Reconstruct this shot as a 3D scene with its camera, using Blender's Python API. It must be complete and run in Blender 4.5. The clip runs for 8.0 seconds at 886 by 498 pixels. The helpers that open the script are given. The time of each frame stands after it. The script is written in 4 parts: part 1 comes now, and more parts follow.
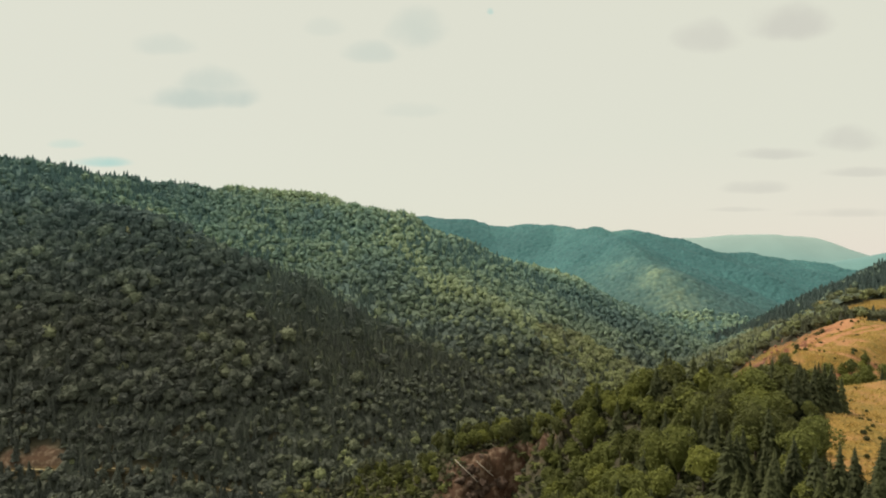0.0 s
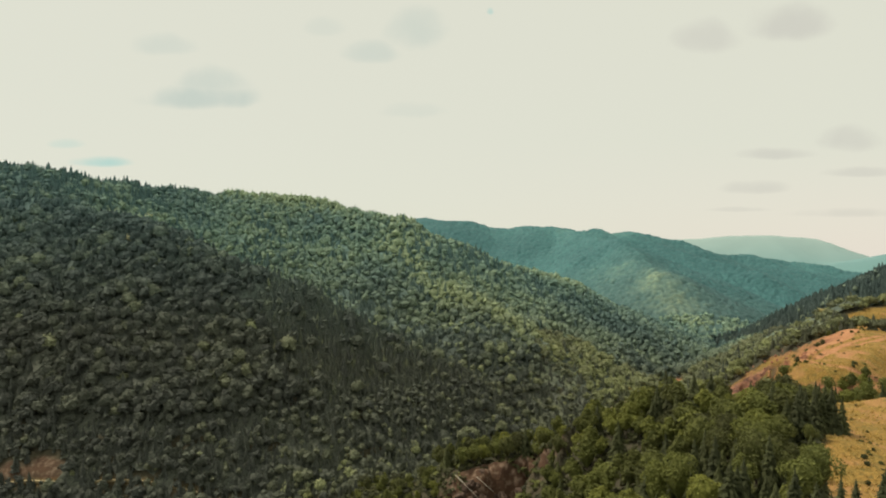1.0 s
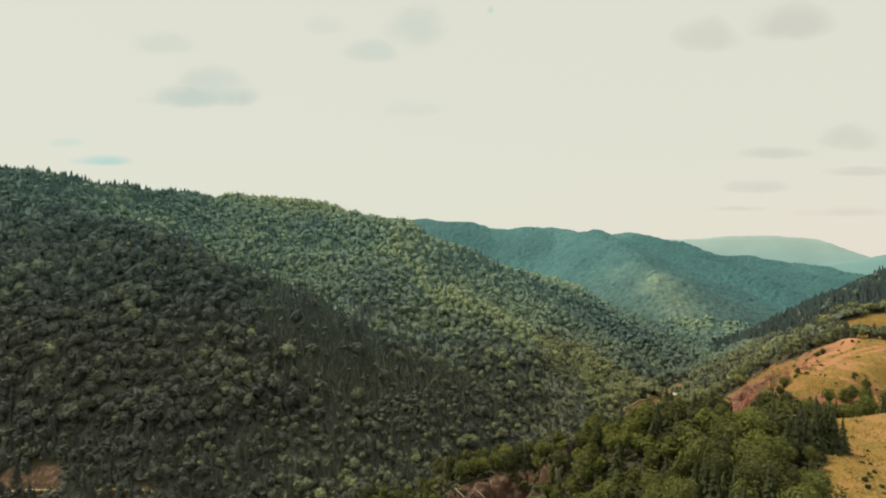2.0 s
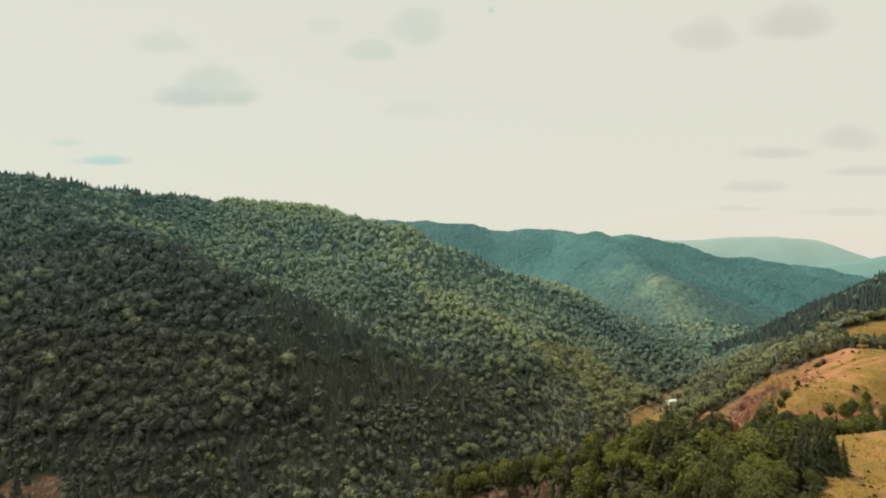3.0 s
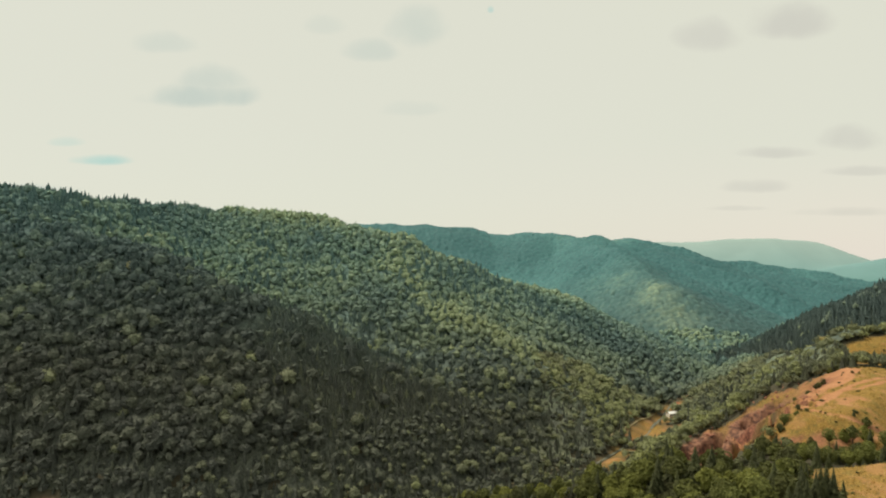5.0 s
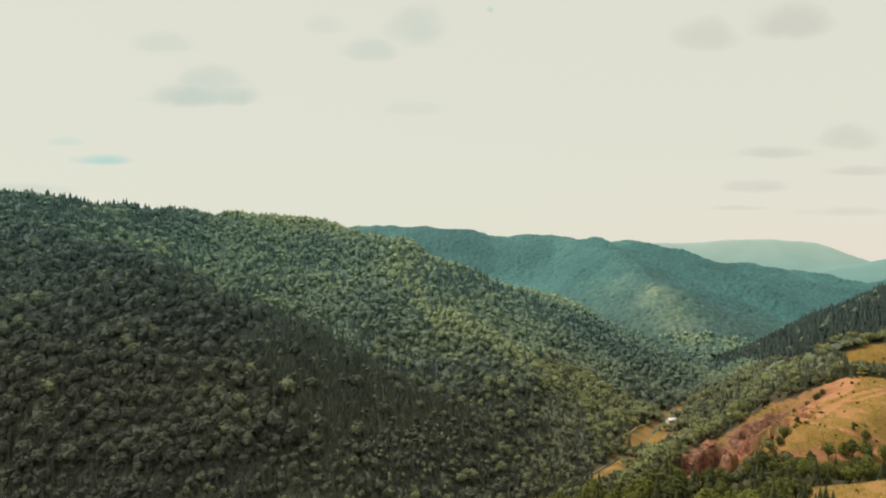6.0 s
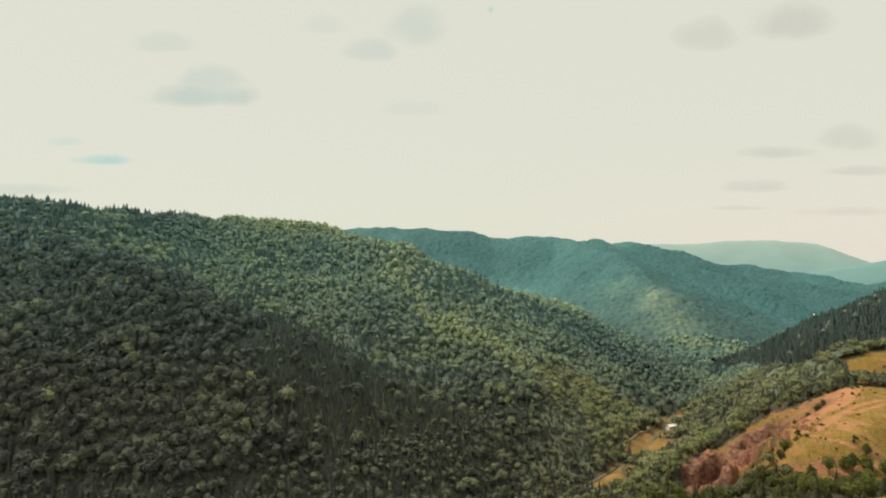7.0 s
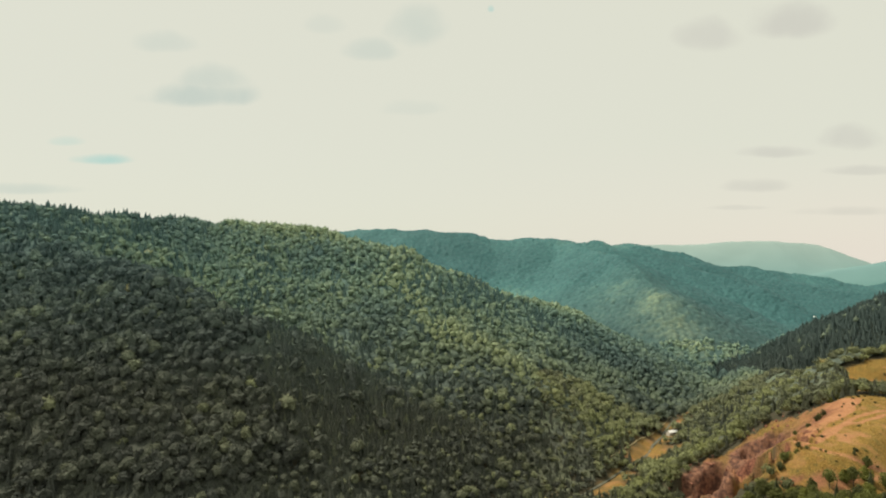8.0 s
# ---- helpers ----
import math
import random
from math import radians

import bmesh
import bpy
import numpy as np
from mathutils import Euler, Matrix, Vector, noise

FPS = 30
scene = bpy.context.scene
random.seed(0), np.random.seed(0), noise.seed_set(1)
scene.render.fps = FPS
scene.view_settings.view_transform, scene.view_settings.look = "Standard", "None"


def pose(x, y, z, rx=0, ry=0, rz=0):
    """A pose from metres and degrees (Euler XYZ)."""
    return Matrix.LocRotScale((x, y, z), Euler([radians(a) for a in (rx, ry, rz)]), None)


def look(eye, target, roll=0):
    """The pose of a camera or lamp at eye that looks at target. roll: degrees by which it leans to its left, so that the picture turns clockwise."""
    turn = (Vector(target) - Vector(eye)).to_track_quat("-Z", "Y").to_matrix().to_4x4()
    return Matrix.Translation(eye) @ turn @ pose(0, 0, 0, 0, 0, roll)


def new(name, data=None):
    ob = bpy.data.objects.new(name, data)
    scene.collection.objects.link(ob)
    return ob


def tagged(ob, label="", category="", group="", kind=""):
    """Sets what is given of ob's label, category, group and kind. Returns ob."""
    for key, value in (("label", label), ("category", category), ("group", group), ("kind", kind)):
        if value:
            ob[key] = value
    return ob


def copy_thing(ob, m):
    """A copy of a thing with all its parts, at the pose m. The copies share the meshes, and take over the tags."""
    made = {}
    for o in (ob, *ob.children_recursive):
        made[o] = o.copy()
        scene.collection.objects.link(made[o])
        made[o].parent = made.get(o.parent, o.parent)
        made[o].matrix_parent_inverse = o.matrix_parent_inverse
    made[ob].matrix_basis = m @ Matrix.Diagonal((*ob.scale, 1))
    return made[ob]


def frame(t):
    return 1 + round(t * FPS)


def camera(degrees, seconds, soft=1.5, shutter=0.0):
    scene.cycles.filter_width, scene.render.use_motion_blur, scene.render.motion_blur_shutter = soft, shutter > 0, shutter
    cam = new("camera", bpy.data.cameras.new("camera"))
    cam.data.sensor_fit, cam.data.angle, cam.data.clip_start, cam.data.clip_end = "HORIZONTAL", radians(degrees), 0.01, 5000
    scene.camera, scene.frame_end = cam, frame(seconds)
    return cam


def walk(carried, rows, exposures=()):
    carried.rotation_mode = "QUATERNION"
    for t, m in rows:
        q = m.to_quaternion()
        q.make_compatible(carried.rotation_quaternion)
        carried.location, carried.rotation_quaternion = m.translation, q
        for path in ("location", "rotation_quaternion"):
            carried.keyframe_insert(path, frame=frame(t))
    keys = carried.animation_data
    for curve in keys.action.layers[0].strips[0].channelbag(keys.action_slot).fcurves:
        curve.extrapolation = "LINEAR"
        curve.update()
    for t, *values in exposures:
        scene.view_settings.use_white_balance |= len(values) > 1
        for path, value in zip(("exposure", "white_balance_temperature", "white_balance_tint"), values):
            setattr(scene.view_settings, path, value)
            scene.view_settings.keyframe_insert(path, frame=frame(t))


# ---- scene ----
cam = camera(74.0, 8.0, soft=2.0)
METRES, EYE, TILT, LEAN, TURN = 52.0, 130.0, 0.0, 0.0, 0.0
ROWS = [
    (0.0, 0.0, 0.0, 0.0, 0.0, 0.0, -0.0),
    (0.5, -0.0017, 0.0011, 0.0592, -0.015, -0.022, -0.007),
    (1.0, -0.0033, 0.0018, 0.1264, -0.007, -0.007, -0.007),
    (1.5, -0.0039, 0.0038, 0.1847, 0.015, -0.073, -0.036),
    (3.0, -0.005, 0.0099, 0.375, 0.022, -0.131, -0.058),
    (3.5, -0.0072, 0.0104, 0.4324, 0.022, -0.124, -0.058),
    (4.0, -0.0072, 0.0111, 0.4997, 0.007, -0.117, -0.066),
    (4.5, -0.0058, 0.0127, 0.5568, 0.015, -0.131, -0.066),
    (6.0, -0.0054, 0.017, 0.7494, -0.036, -0.175, -0.058),
    (6.5, -0.0032, 0.0183, 0.8081, -0.044, -0.175, -0.066),
    (7.0, -0.0026, 0.0224, 0.8753, -0.0, -0.182, -0.066),
    (7.5, -0.0018, 0.0237, 0.9332, 0.007, -0.212, -0.066),
    (8.0, -0.0022, 0.0263, 0.9993, 0.022, -0.219, -0.073),
]
walk(cam, [(t, pose(METRES * x, METRES * y, EYE + METRES * z, 90 + TILT + pitch, LEAN + roll, TURN + yaw)) for t, x, y, z, yaw, pitch, roll in ROWS])

# ---------- world, sun ----------
SUN = Vector((-0.46, 0.24, 0.85)).normalized()
sun_data = bpy.data.lights.new("sun", "SUN")
sun_data.energy, sun_data.angle, sun_data.color = 3.6, radians(8), (1.0, 0.91, 0.74)
sun = new("sun", sun_data)
sun.matrix_world = look((0, 0, 900), Vector((0, 0, 900)) - SUN)

world = bpy.data.worlds.new("world")
scene.world = world
world.use_nodes = True


def sky_world():
    """An overcast sky: pale cloud cover with a few greyer clouds and small gaps to the blue."""
    nt = world.node_tree
    nt.nodes.clear()
    N, L = nt.nodes.new, nt.links.new
    out, bg = N("ShaderNodeOutputWorld"), N("ShaderNodeBackground")
    sky = N("ShaderNodeTexSky")
    sky.sky_type, sky.sun_disc = "NISHITA", False
    sky.sun_elevation, sky.sun_rotation = math.asin(SUN.z), math.atan2(SUN.x, SUN.y)
    dim = N("ShaderNodeVectorMath")
    dim.operation = "SCALE"
    dim.inputs["Scale"].default_value = 0.1
    L(sky.outputs[0], dim.inputs[0])
    tc, sep = N("ShaderNodeTexCoord"), N("ShaderNodeSeparateXYZ")
    L(tc.outputs["Generated"], sep.inputs[0])

    def m(op, a, b=None, c=None):
        n = N("ShaderNodeMath")
        n.operation = op
        for i, v in enumerate((a, b, c)):
            if v is None:
                continue
            if isinstance(v, (int, float)):
                n.inputs[i].default_value = v
            else:
                L(v, n.inputs[i])
        return n.outputs[0]

    def mixc(f, a, b):
        n = N("ShaderNodeMix")
        n.data_type = "RGBA"
        for i, v in ((0, f), (6, a), (7, b)):
            if isinstance(v, tuple):
                n.inputs[i].default_value = (*v, 1)
            elif isinstance(v, (int, float)):
                n.inputs[i].default_value = v
            else:
                L(v, n.inputs[i])
        return n.outputs[2]

    # direction as tangents: u to the right of +y, v up
    yy = m("MAXIMUM", sep.outputs[1], 0.02)
    u, v = m("DIVIDE", sep.outputs[0], yy), m("MULTIPLY_ADD", m("DIVIDE", sep.outputs[2], yy), 1.04, 0.006)
    ns = N("ShaderNodeTexNoise")
    ns.inputs["Scale"].default_value, ns.inputs["Detail"].default_value = 17, 6
    L(tc.outputs["Generated"], ns.inputs["Vector"])
    ragged = m("MULTIPLY_ADD", ns.outputs[0], 2.8, -1.4)

    def cloud(cu, cv, ru, rv):
        a = m("POWER", m("ABSOLUTE", m("DIVIDE", m("SUBTRACT", u, cu), ru)), 2.0)
        dv = m("DIVIDE", m("SUBTRACT", v, cv), rv)
        b = m("ADD", m("POWER", m("MAXIMUM", dv, 0.0), 2.0), m("MULTIPLY", m("POWER", m("MAXIMUM", m("MULTIPLY", dv, -1.0), 0.0), 2.0), 3.0))
        d = m("ADD", m("ADD", a, b), ragged)
        n = N("ShaderNodeMapRange")
        n.interpolation_type = "SMOOTHSTEP"
        L(d, n.inputs[0])
        n.inputs[1].default_value, n.inputs[2].default_value = 1.8, -0.2
        return n.outputs[0]

    front = m("GREATER_THAN", sep.outputs[1], 0.02)

    def clouds(spots):
        total = None
        for s in spots:
            c = m("MULTIPLY", cloud(*s[:4]), s[4])
            total = c if total is None else m("MAXIMUM", total, c)
        return m("MULTIPLY", total, front)

    cool = clouds([(-0.408, 0.270, 0.085, 0.026, 1.0), (-0.395, 0.296, 0.055, 0.03, 0.7), (-0.475, 0.362, 0.05, 0.022, 0.5),
                   (-0.045, 0.385, 0.048, 0.045, 0.6), (-0.122, 0.350, 0.044, 0.024, 0.6), (-0.05, 0.248, 0.05, 0.016, 0.3),
                   (-0.71, 0.105, 0.09, 0.012, 0.7), (-0.20, 0.395, 0.035, 0.02, 0.3)])
    warm = clouds([(0.445, 0.375, 0.048, 0.034, 0.7), (0.59, 0.400, 0.065, 0.04, 0.9), (0.69, 0.195, 0.045, 0.028, 0.8),
                   (0.565, 0.172, 0.06, 0.012, 0.8), (0.53, 0.112, 0.055, 0.014, 0.75), (0.71, 0.140, 0.06, 0.010, 0.7),
                   (0.70, 0.068, 0.10, 0.010, 0.6), (0.50, 0.075, 0.05, 0.005, 0.5)])
    gaps = clouds([(-0.580, 0.158, 0.048, 0.012, 1.0), (-0.64, 0.19, 0.03, 0.010, 0.35), (0.08, 0.425, 0.006, 0.008, 0.7)])
    # pale cover, a little rosier towards the horizon ahead
    low = N("ShaderNodeMapRange")
    L(v, low.inputs[0])
    low.inputs[1].default_value, low.inputs[2].default_value = 0.20, 0.0
    right = N("ShaderNodeMapRange")
    L(u, right.inputs[0])
    right.inputs[1].default_value, right.inputs[2].default_value = -0.1, 0.7
    rosy = m("MULTIPLY", m("MULTIPLY", low.outputs[0], right.outputs[0]), front)
    cover = mixc(m("MULTIPLY", rosy, 0.9), (0.765, 0.765, 0.640), (0.83, 0.76, 0.655))
    cover = mixc(m("MULTIPLY", cool, 0.75), cover, (0.54, 0.615, 0.545))
    cover = mixc(m("MULTIPLY", warm, 0.75), cover, (0.615, 0.60, 0.525))
    cover = mixc(m("MULTIPLY", gaps, 0.85), cover, (0.40, 0.66, 0.60))
    both = mixc(0.06, cover, dim.outputs[0])
    L(both, bg.inputs[0])
    bg.inputs[1].default_value = 1.0
    L(bg.outputs[0], out.inputs[0])


sky_world()

# ---------- lie of the land ----------
def vnoise(x, y, seed=0):
    """Smooth value noise, -1 to 1."""
    xi, yi = np.floor(x).astype(np.int64), np.floor(y).astype(np.int64)
    fx, fy = x - xi, y - yi
    fx, fy = fx * fx * (3 - 2 * fx), fy * fy * (3 - 2 * fy)

    def h(a, b):
        n = (a * 374761393 + b * 668265263 + seed * 974634777) & 0x7FFFFFFF
        n = ((n ^ (n >> 13)) * 1274126177) & 0x7FFFFFFF
        return ((n ^ (n >> 16)) & 0xFFFF) / 32767.5 - 1
    a, b, c, d = h(xi, yi), h(xi + 1, yi), h(xi, yi + 1), h(xi + 1, yi + 1)
    return (a * (1 - fx) + b * fx) * (1 - fy) + (c * (1 - fx) + d * fx) * fy


def fbm(x, y, scale, seed=0, octaves=3):
    return sum(vnoise(x / scale * 2 ** o + 17.3 * o, y / scale * 2 ** o - 9.1 * o, seed + o) * 0.5 ** o for o in range(octaves))


# crests: slope of the flanks, half width of the flat top, then points x y z
CRESTS = {
    "front_spur": (0.88, 8, [(-900, 600, 238), (-456, 642, 210), (-347, 558, 166), (-241, 520, 145), (-193, 496, 123), (-132, 504, 108), (-87, 512, 78), (-50, 490, 57), (3, 497, 33), (34, 502, 8), (55, 505, -14)]),
    "main_west": (0.72, 10, [(-900, 640, 240.0), (-455, 645, 213.1), (-442, 682, 216.1), (-429, 720, 210.2), (-417, 758, 216.0), (-404, 796, 205.3), (-392, 834, 202.4)]),
    "main": (0.68, 10, [(-392, 834, 202.9), (-355, 836, 207.0), (-318, 839, 202.0), (-290, 842, 204.5), (-281, 842, 206.2), (-245, 842, 204.2), (-208, 843, 200.7), (-182, 844, 198.7), (-171, 841, 195.3), (-136, 830, 186.4), (-101, 820, 178.4), (-66, 810, 170.5)]),
    "spine": (0.59, 8, [(-150, 810, 174), (-84, 737, 105), (29, 642, 80), (107, 659, 48), (132, 600, 8), (150, 575, -14)]),
    "shoulder": (0.55, 8, [(-73, 805, 166), (10, 826, 135), (99, 845, 97), (183, 869, 80), (267, 884, 41), (360, 900, -6)]),
    "knoll": (0.46, 8, [(390, 1930, 190), (445, 1492, 152), (428, 1155, 82), (520, 1080, 14), (570, 1050, -12)]),
    "far_ridge": (0.40, 10, [(-900, 1900, 150.0), (-420, 1930, 212.8), (-260, 1930, 231.8), (-170, 1930, 239.4), (-100, 1930, 225.5), (0, 1930, 217.6), (85, 1930, 212.3), (150, 1930, 198.4), (215, 1930, 209.9), (270, 1930, 217.7), (330, 1930, 211.0), (390, 1930, 198), (430, 1930, 187), (490, 1930, 191.1), (550, 1930, 173.9), (605, 1930, 185.7), (660, 1930, 169.2), (720, 1930, 155.6), (772, 1930, 149.0), (880, 1850, 95.0), (1050, 1750, 5.0)]),
    "far_spur": (0.50, 6, [(605, 1930, 182), (714, 1758, 119), (858, 1619, 67), (960, 1540, 10), (990, 1510, -14)]),
    "far_spur_west": (0.50, 6, [(300, 1930, 196), (520, 1640, 122), (640, 1500, 66), (735, 1390, 0), (750, 1370, -14)]),
    "farther_ridge": (0.32, 14, [(749, 1950, 125), (891, 1951, 106), (1021, 1972, 112), (1113, 1968, 97), (1247, 1932, 75), (1365, 1900, 45), (1500, 1880, 0)]),
    "far_mountain": (0.42, 40, [(1000, 3600, 190), (1440, 3600, 196), (1700, 3600, 208), (1959, 3600, 223), (2236, 3600, 196), (2479, 3600, 92), (2800, 3600, 40)]),
    "far_hill": (0.25, 20, [(1900, 3000, 40), (2170, 3000, 85), (2280, 3000, 108), (2700, 3000, 150)]),
    "right_ridge": (0.58, 10, [(1300, 1000, 190), (690, 900, 99), (619, 847, 84), (541, 830, 49), (467, 788, 28), (416, 779, 7), (375, 790, -16)]),
    "right_brow": (0.92, 11, [(900, 560, 110), (500, 520, 92), (353, 498, 83), (328, 479, 75), (262, 356, 84), (196, 309, 77)]),
    "right_slope": (0.55, 8, [(352, 500, 70), (354, 600, 44), (368, 674, 24), (386, 735, 0), (398, 770, -15)]),
    "quarry_rim": (0.86, 4, [(258, 368, 80), (248, 408, 73), (220, 408, 52), (187, 402, 38), (164, 396, 30), (146, 396, 10), (134, 400, -14)]),
    "hollow": (0.85, 10, [(154, 256, 67), (185, 267, 60), (235, 281, 65)]),
    "near_plateau": (0.68, 22, [(420, 170, 90), (200, 205, 81), (150, 203, 77), (104, 151, 78), (67, 100, 74), (60, -600, 90)]),
    "rock_nose": (1.05, 8, [(111, 171, 78), (86, 206, 78), (60, 230, 64), (40, 264, 44), (14, 268, 39), (-6, 276, 24), (-28, 286, 19), (-40, 296, 2), (-50, 305, -10)]),
}
FLOOR = -14.0
PITS = [(22, 237, 12, 14, 2.2), (173, 377, 16, 15, 2.6), (145, 342, 17, 22, 1.5), (206, 385, 12, 40, 3.0)]      # centre x y, radius, floor, wall slope
RIVER = [(-900, 250), (-200, 268), (-40, 325), (60, 420), (130, 486), (185, 545), (245, 640), (330, 735), (385, 815), (440, 960), (640, 1250), (900, 1550), (1150, 1800), (1700, 2100)]


def near_line(x, y, pts):
    """Distance to a polyline, and the third coordinate of its nearest point, if it has one."""
    best, z = np.full(x.shape, 1e9), np.zeros(x.shape)
    for p, q in zip(pts, pts[1:]):
        dx, dy = q[0] - p[0], q[1] - p[1]
        t = np.clip(((x - p[0]) * dx + (y - p[1]) * dy) / (dx * dx + dy * dy), 0, 1)
        d = np.hypot(x - p[0] - t * dx, y - p[1] - t * dy)
        if len(p) > 2:
            z = np.where(d < best, p[2] + t * (q[2] - p[2]), z)
        best = np.minimum(best, d)
    return best, z


def crest_height(x, y, slope, flat, pts):
    best = np.full(x.shape, -1e3)
    for p, q in zip(pts, pts[1:]):
        dx, dy = q[0] - p[0], q[1] - p[1]
        t = np.clip(((x - p[0]) * dx + (y - p[1]) * dy) / (dx * dx + dy * dy), 0, 1)
        d = np.hypot(x - p[0] - t * dx, y - p[1] - t * dy)
        best = np.maximum(best, p[2] + t * (q[2] - p[2]) - slope * (np.sqrt(np.maximum(d - flat, 0) ** 2 + 36) - 6))
    return best


def land(x, y):
    x, y = np.asarray(x, float), np.asarray(y, float)
    soft = 4.0
    total = np.exp((np.zeros(x.shape) + FLOOR) / soft)
    for slope, flat, pts in CRESTS.values():
        total = total + np.exp(crest_height(x, y, slope, flat, pts) / soft)
    h = soft * np.log(total)
    up = np.clip((h + 10) / 50, 0, 1)
    calm = np.clip(np.hypot(x - 200, (y - 250)) / 180 - 0.6, 0, 1)
    far = np.clip((y - 900) / 1200, 0, 1)
    h = h + up * calm * (fbm(x, y, 75, 3) * 5.2 + fbm(x, y, 260, 9, 3) * far * 15 * np.clip((3100 - y) / 600, 0.15, 1)) + fbm(x, y, 22, 5, 2) * 0.5
    for cx, cy, r, f, k in PITS:
        rag = fbm(x, y, 12, 21, 4)
        crag = np.abs(fbm(x, y, 7, 25, 3))
        h = np.minimum(h, f + k * np.maximum(np.hypot(x - cx, (y - cy) * 1.15) - r + 6.5 * rag, 0) * (0.75 + 0.6 * crag) + 1.6 * rag)
    d, _ = near_line(x, y, RIVER)
    return h - 2.0 * np.exp(-(d / 5.0) ** 2)

def height(x, y):
    return float(land(np.array([x]), np.array([y]))[0])


def inside(x, y, poly):
    """Which points lie in a polygon."""
    hit = np.zeros(np.shape(x), bool)
    for (x0, y0), (x1, y1) in zip(poly, poly[1:] + poly[:1]):
        if y0 == y1:
            continue
        hit ^= ((y0 > y) != (y1 > y)) & (x < (x1 - x0) * (y - y0) / (y1 - y0) + x0)
    return hit


NEAR_FIELD = [(86, 118), (92, 147), (104, 165), (120, 184), (130, 205), (122, 226), (150, 231), (260, 238), (420, 215), (420, 60), (150, 40)]
MEADOW = [(170, 286), (160, 300), (176, 306), (188, 316), (205, 330), (228, 350), (262, 390), (285, 405), (298, 400), (330, 420), (420, 420), (420, 262), (225, 276), (205, 277)]
UPPER_FIELD = [(292, 422), (303, 440), (318, 462), (333, 490), (365, 502), (520, 528), (520, 430), (330, 428)]
VALLEY_MEADOWS = [(184, 540, 14), (201, 560, 18), (215, 552, 13), (205, 582, 11), (226, 598, 13), (248, 632, 13), (156, 502, 11), (140, 484, 10), (128, 470, 8), (352, 762, 12), (391, 837, 10), (272, 662, 8), (-14, 281, 3)]
QUARRY = [(155, 366), (163, 388), (176, 400), (196, 405), (216, 410), (228, 404), (242, 388), (262, 388), (274, 396), (262, 370), (246, 354), (222, 339), (205, 326), (190, 311), (176, 298), (162, 304), (156, 330)]
TRACKS = [[(189, 314), (201, 316), (218, 328), (241, 346), (254, 350), (268, 355), (310, 372)], [(189, 314), (195, 305), (202, 299), (212, 296), (230, 294), (300, 296)],
          [(164, 298), (173, 293), (182, 289), (196, 286), (207, 288), (230, 288), (260, 290)], [(180, 286), (190, 283), (198, 279)], [(203, 320), (217, 332), (240, 338), (275, 352)]]
BANK = [(178, 322), (190, 318), (203, 328), (218, 341), (238, 356), (256, 374), (280, 396)]
LEFT_ROAD = [(-600, 352), (-350, 346), (-255, 342), (-180, 344), (-113, 342), (-83, 350), (-49, 352), (-20, 362)]
VALLEY_ROAD = [(-20, 362), (45, 428), (112, 488), (165, 548), (205, 596), (236, 640), (300, 720), (352, 800), (405, 890)]


def masks(x, y):
    """Dry grass, bare soil and bare rock, each 0 to 1."""
    edge = fbm(x, y, 9, 41, 3)
    jx, jy = x + 3.5 * edge, y + 3.5 * fbm(x, y, 11, 47, 2)
    grass = (inside(jx, jy, NEAR_FIELD) | inside(jx, jy, MEADOW) | inside(jx, jy, UPPER_FIELD)).astype(float)
    pale = np.zeros(x.shape)
    for cx, cy, r in VALLEY_MEADOWS:
        meadow = np.clip(1.5 - np.hypot(jx - cx, jy - cy) / r, 0, 1)
        grass, pale = np.maximum(grass, meadow), np.maximum(pale, 0.15 * meadow * np.clip(0.7 + edge, 0, 1))
    soil = pale
    quarry = inside(x + 4 * edge, y + 3 * edge, QUARRY)
    grass = np.where(quarry, np.maximum(grass, np.clip(0.75 + 0.5 * edge, 0, 1)), grass)
    soil = np.where(quarry, np.clip(np.where((x < 200) & (y < 345), 0.15, 0.7) + 0.7 * fbm(x, y, 16, 53, 3), 0, 1), soil)
    for cx, cy, r, f, k in PITS[1:]:
        soil = np.maximum(soil, np.clip((r + 8 - np.hypot(x - cx, y - cy)) / 4 + 0.7 * edge, 0, 1) * (x > 0.405 * y))
    d, _ = near_line(x, y, BANK)
    soil = np.maximum(soil, np.clip((2.4 - d) / 2.0 + 1.1 * edge, 0, 1))
    d, _ = near_line(x, y, [(212, 316), (219, 320), (226, 320)])
    soil = np.maximum(soil, np.clip((3 - d) / 3 + 1.2 * edge, 0, 0.75))
    for t in TRACKS:
        d, _ = near_line(x, y, t)
        soil = np.maximum(soil, np.clip((1.9 - d) / 1.0 + 0.3 * edge, 0, 1))
    d, _ = near_line(x, y, LEFT_ROAD)
    grass = np.maximum(grass, np.clip((2.0 - d) / 2, 0, 0.3))
    rock = np.clip((25 - np.hypot(x - 22, (y - 243) * 1.0)) / 6 + edge, 0, 1)
    rock = np.maximum(rock, np.clip((8 - np.hypot((x + 240) * 0.38, y - 349)) / 4 + 1.2 * edge, 0, 0.9))
    return grass, soil, rock


def rubble_of(x, y):
    """Broken red rock in the quarry's pits, 0 to 1."""
    edge = fbm(x, y, 9, 41, 3)
    out = np.zeros(x.shape)
    for cx, cy, r, f, k in PITS[1:]:
        out = np.maximum(out, np.clip((r + 12 - np.hypot(x - cx, y - cy)) / 6 + 1.2 * edge, 0, 1))
    return out


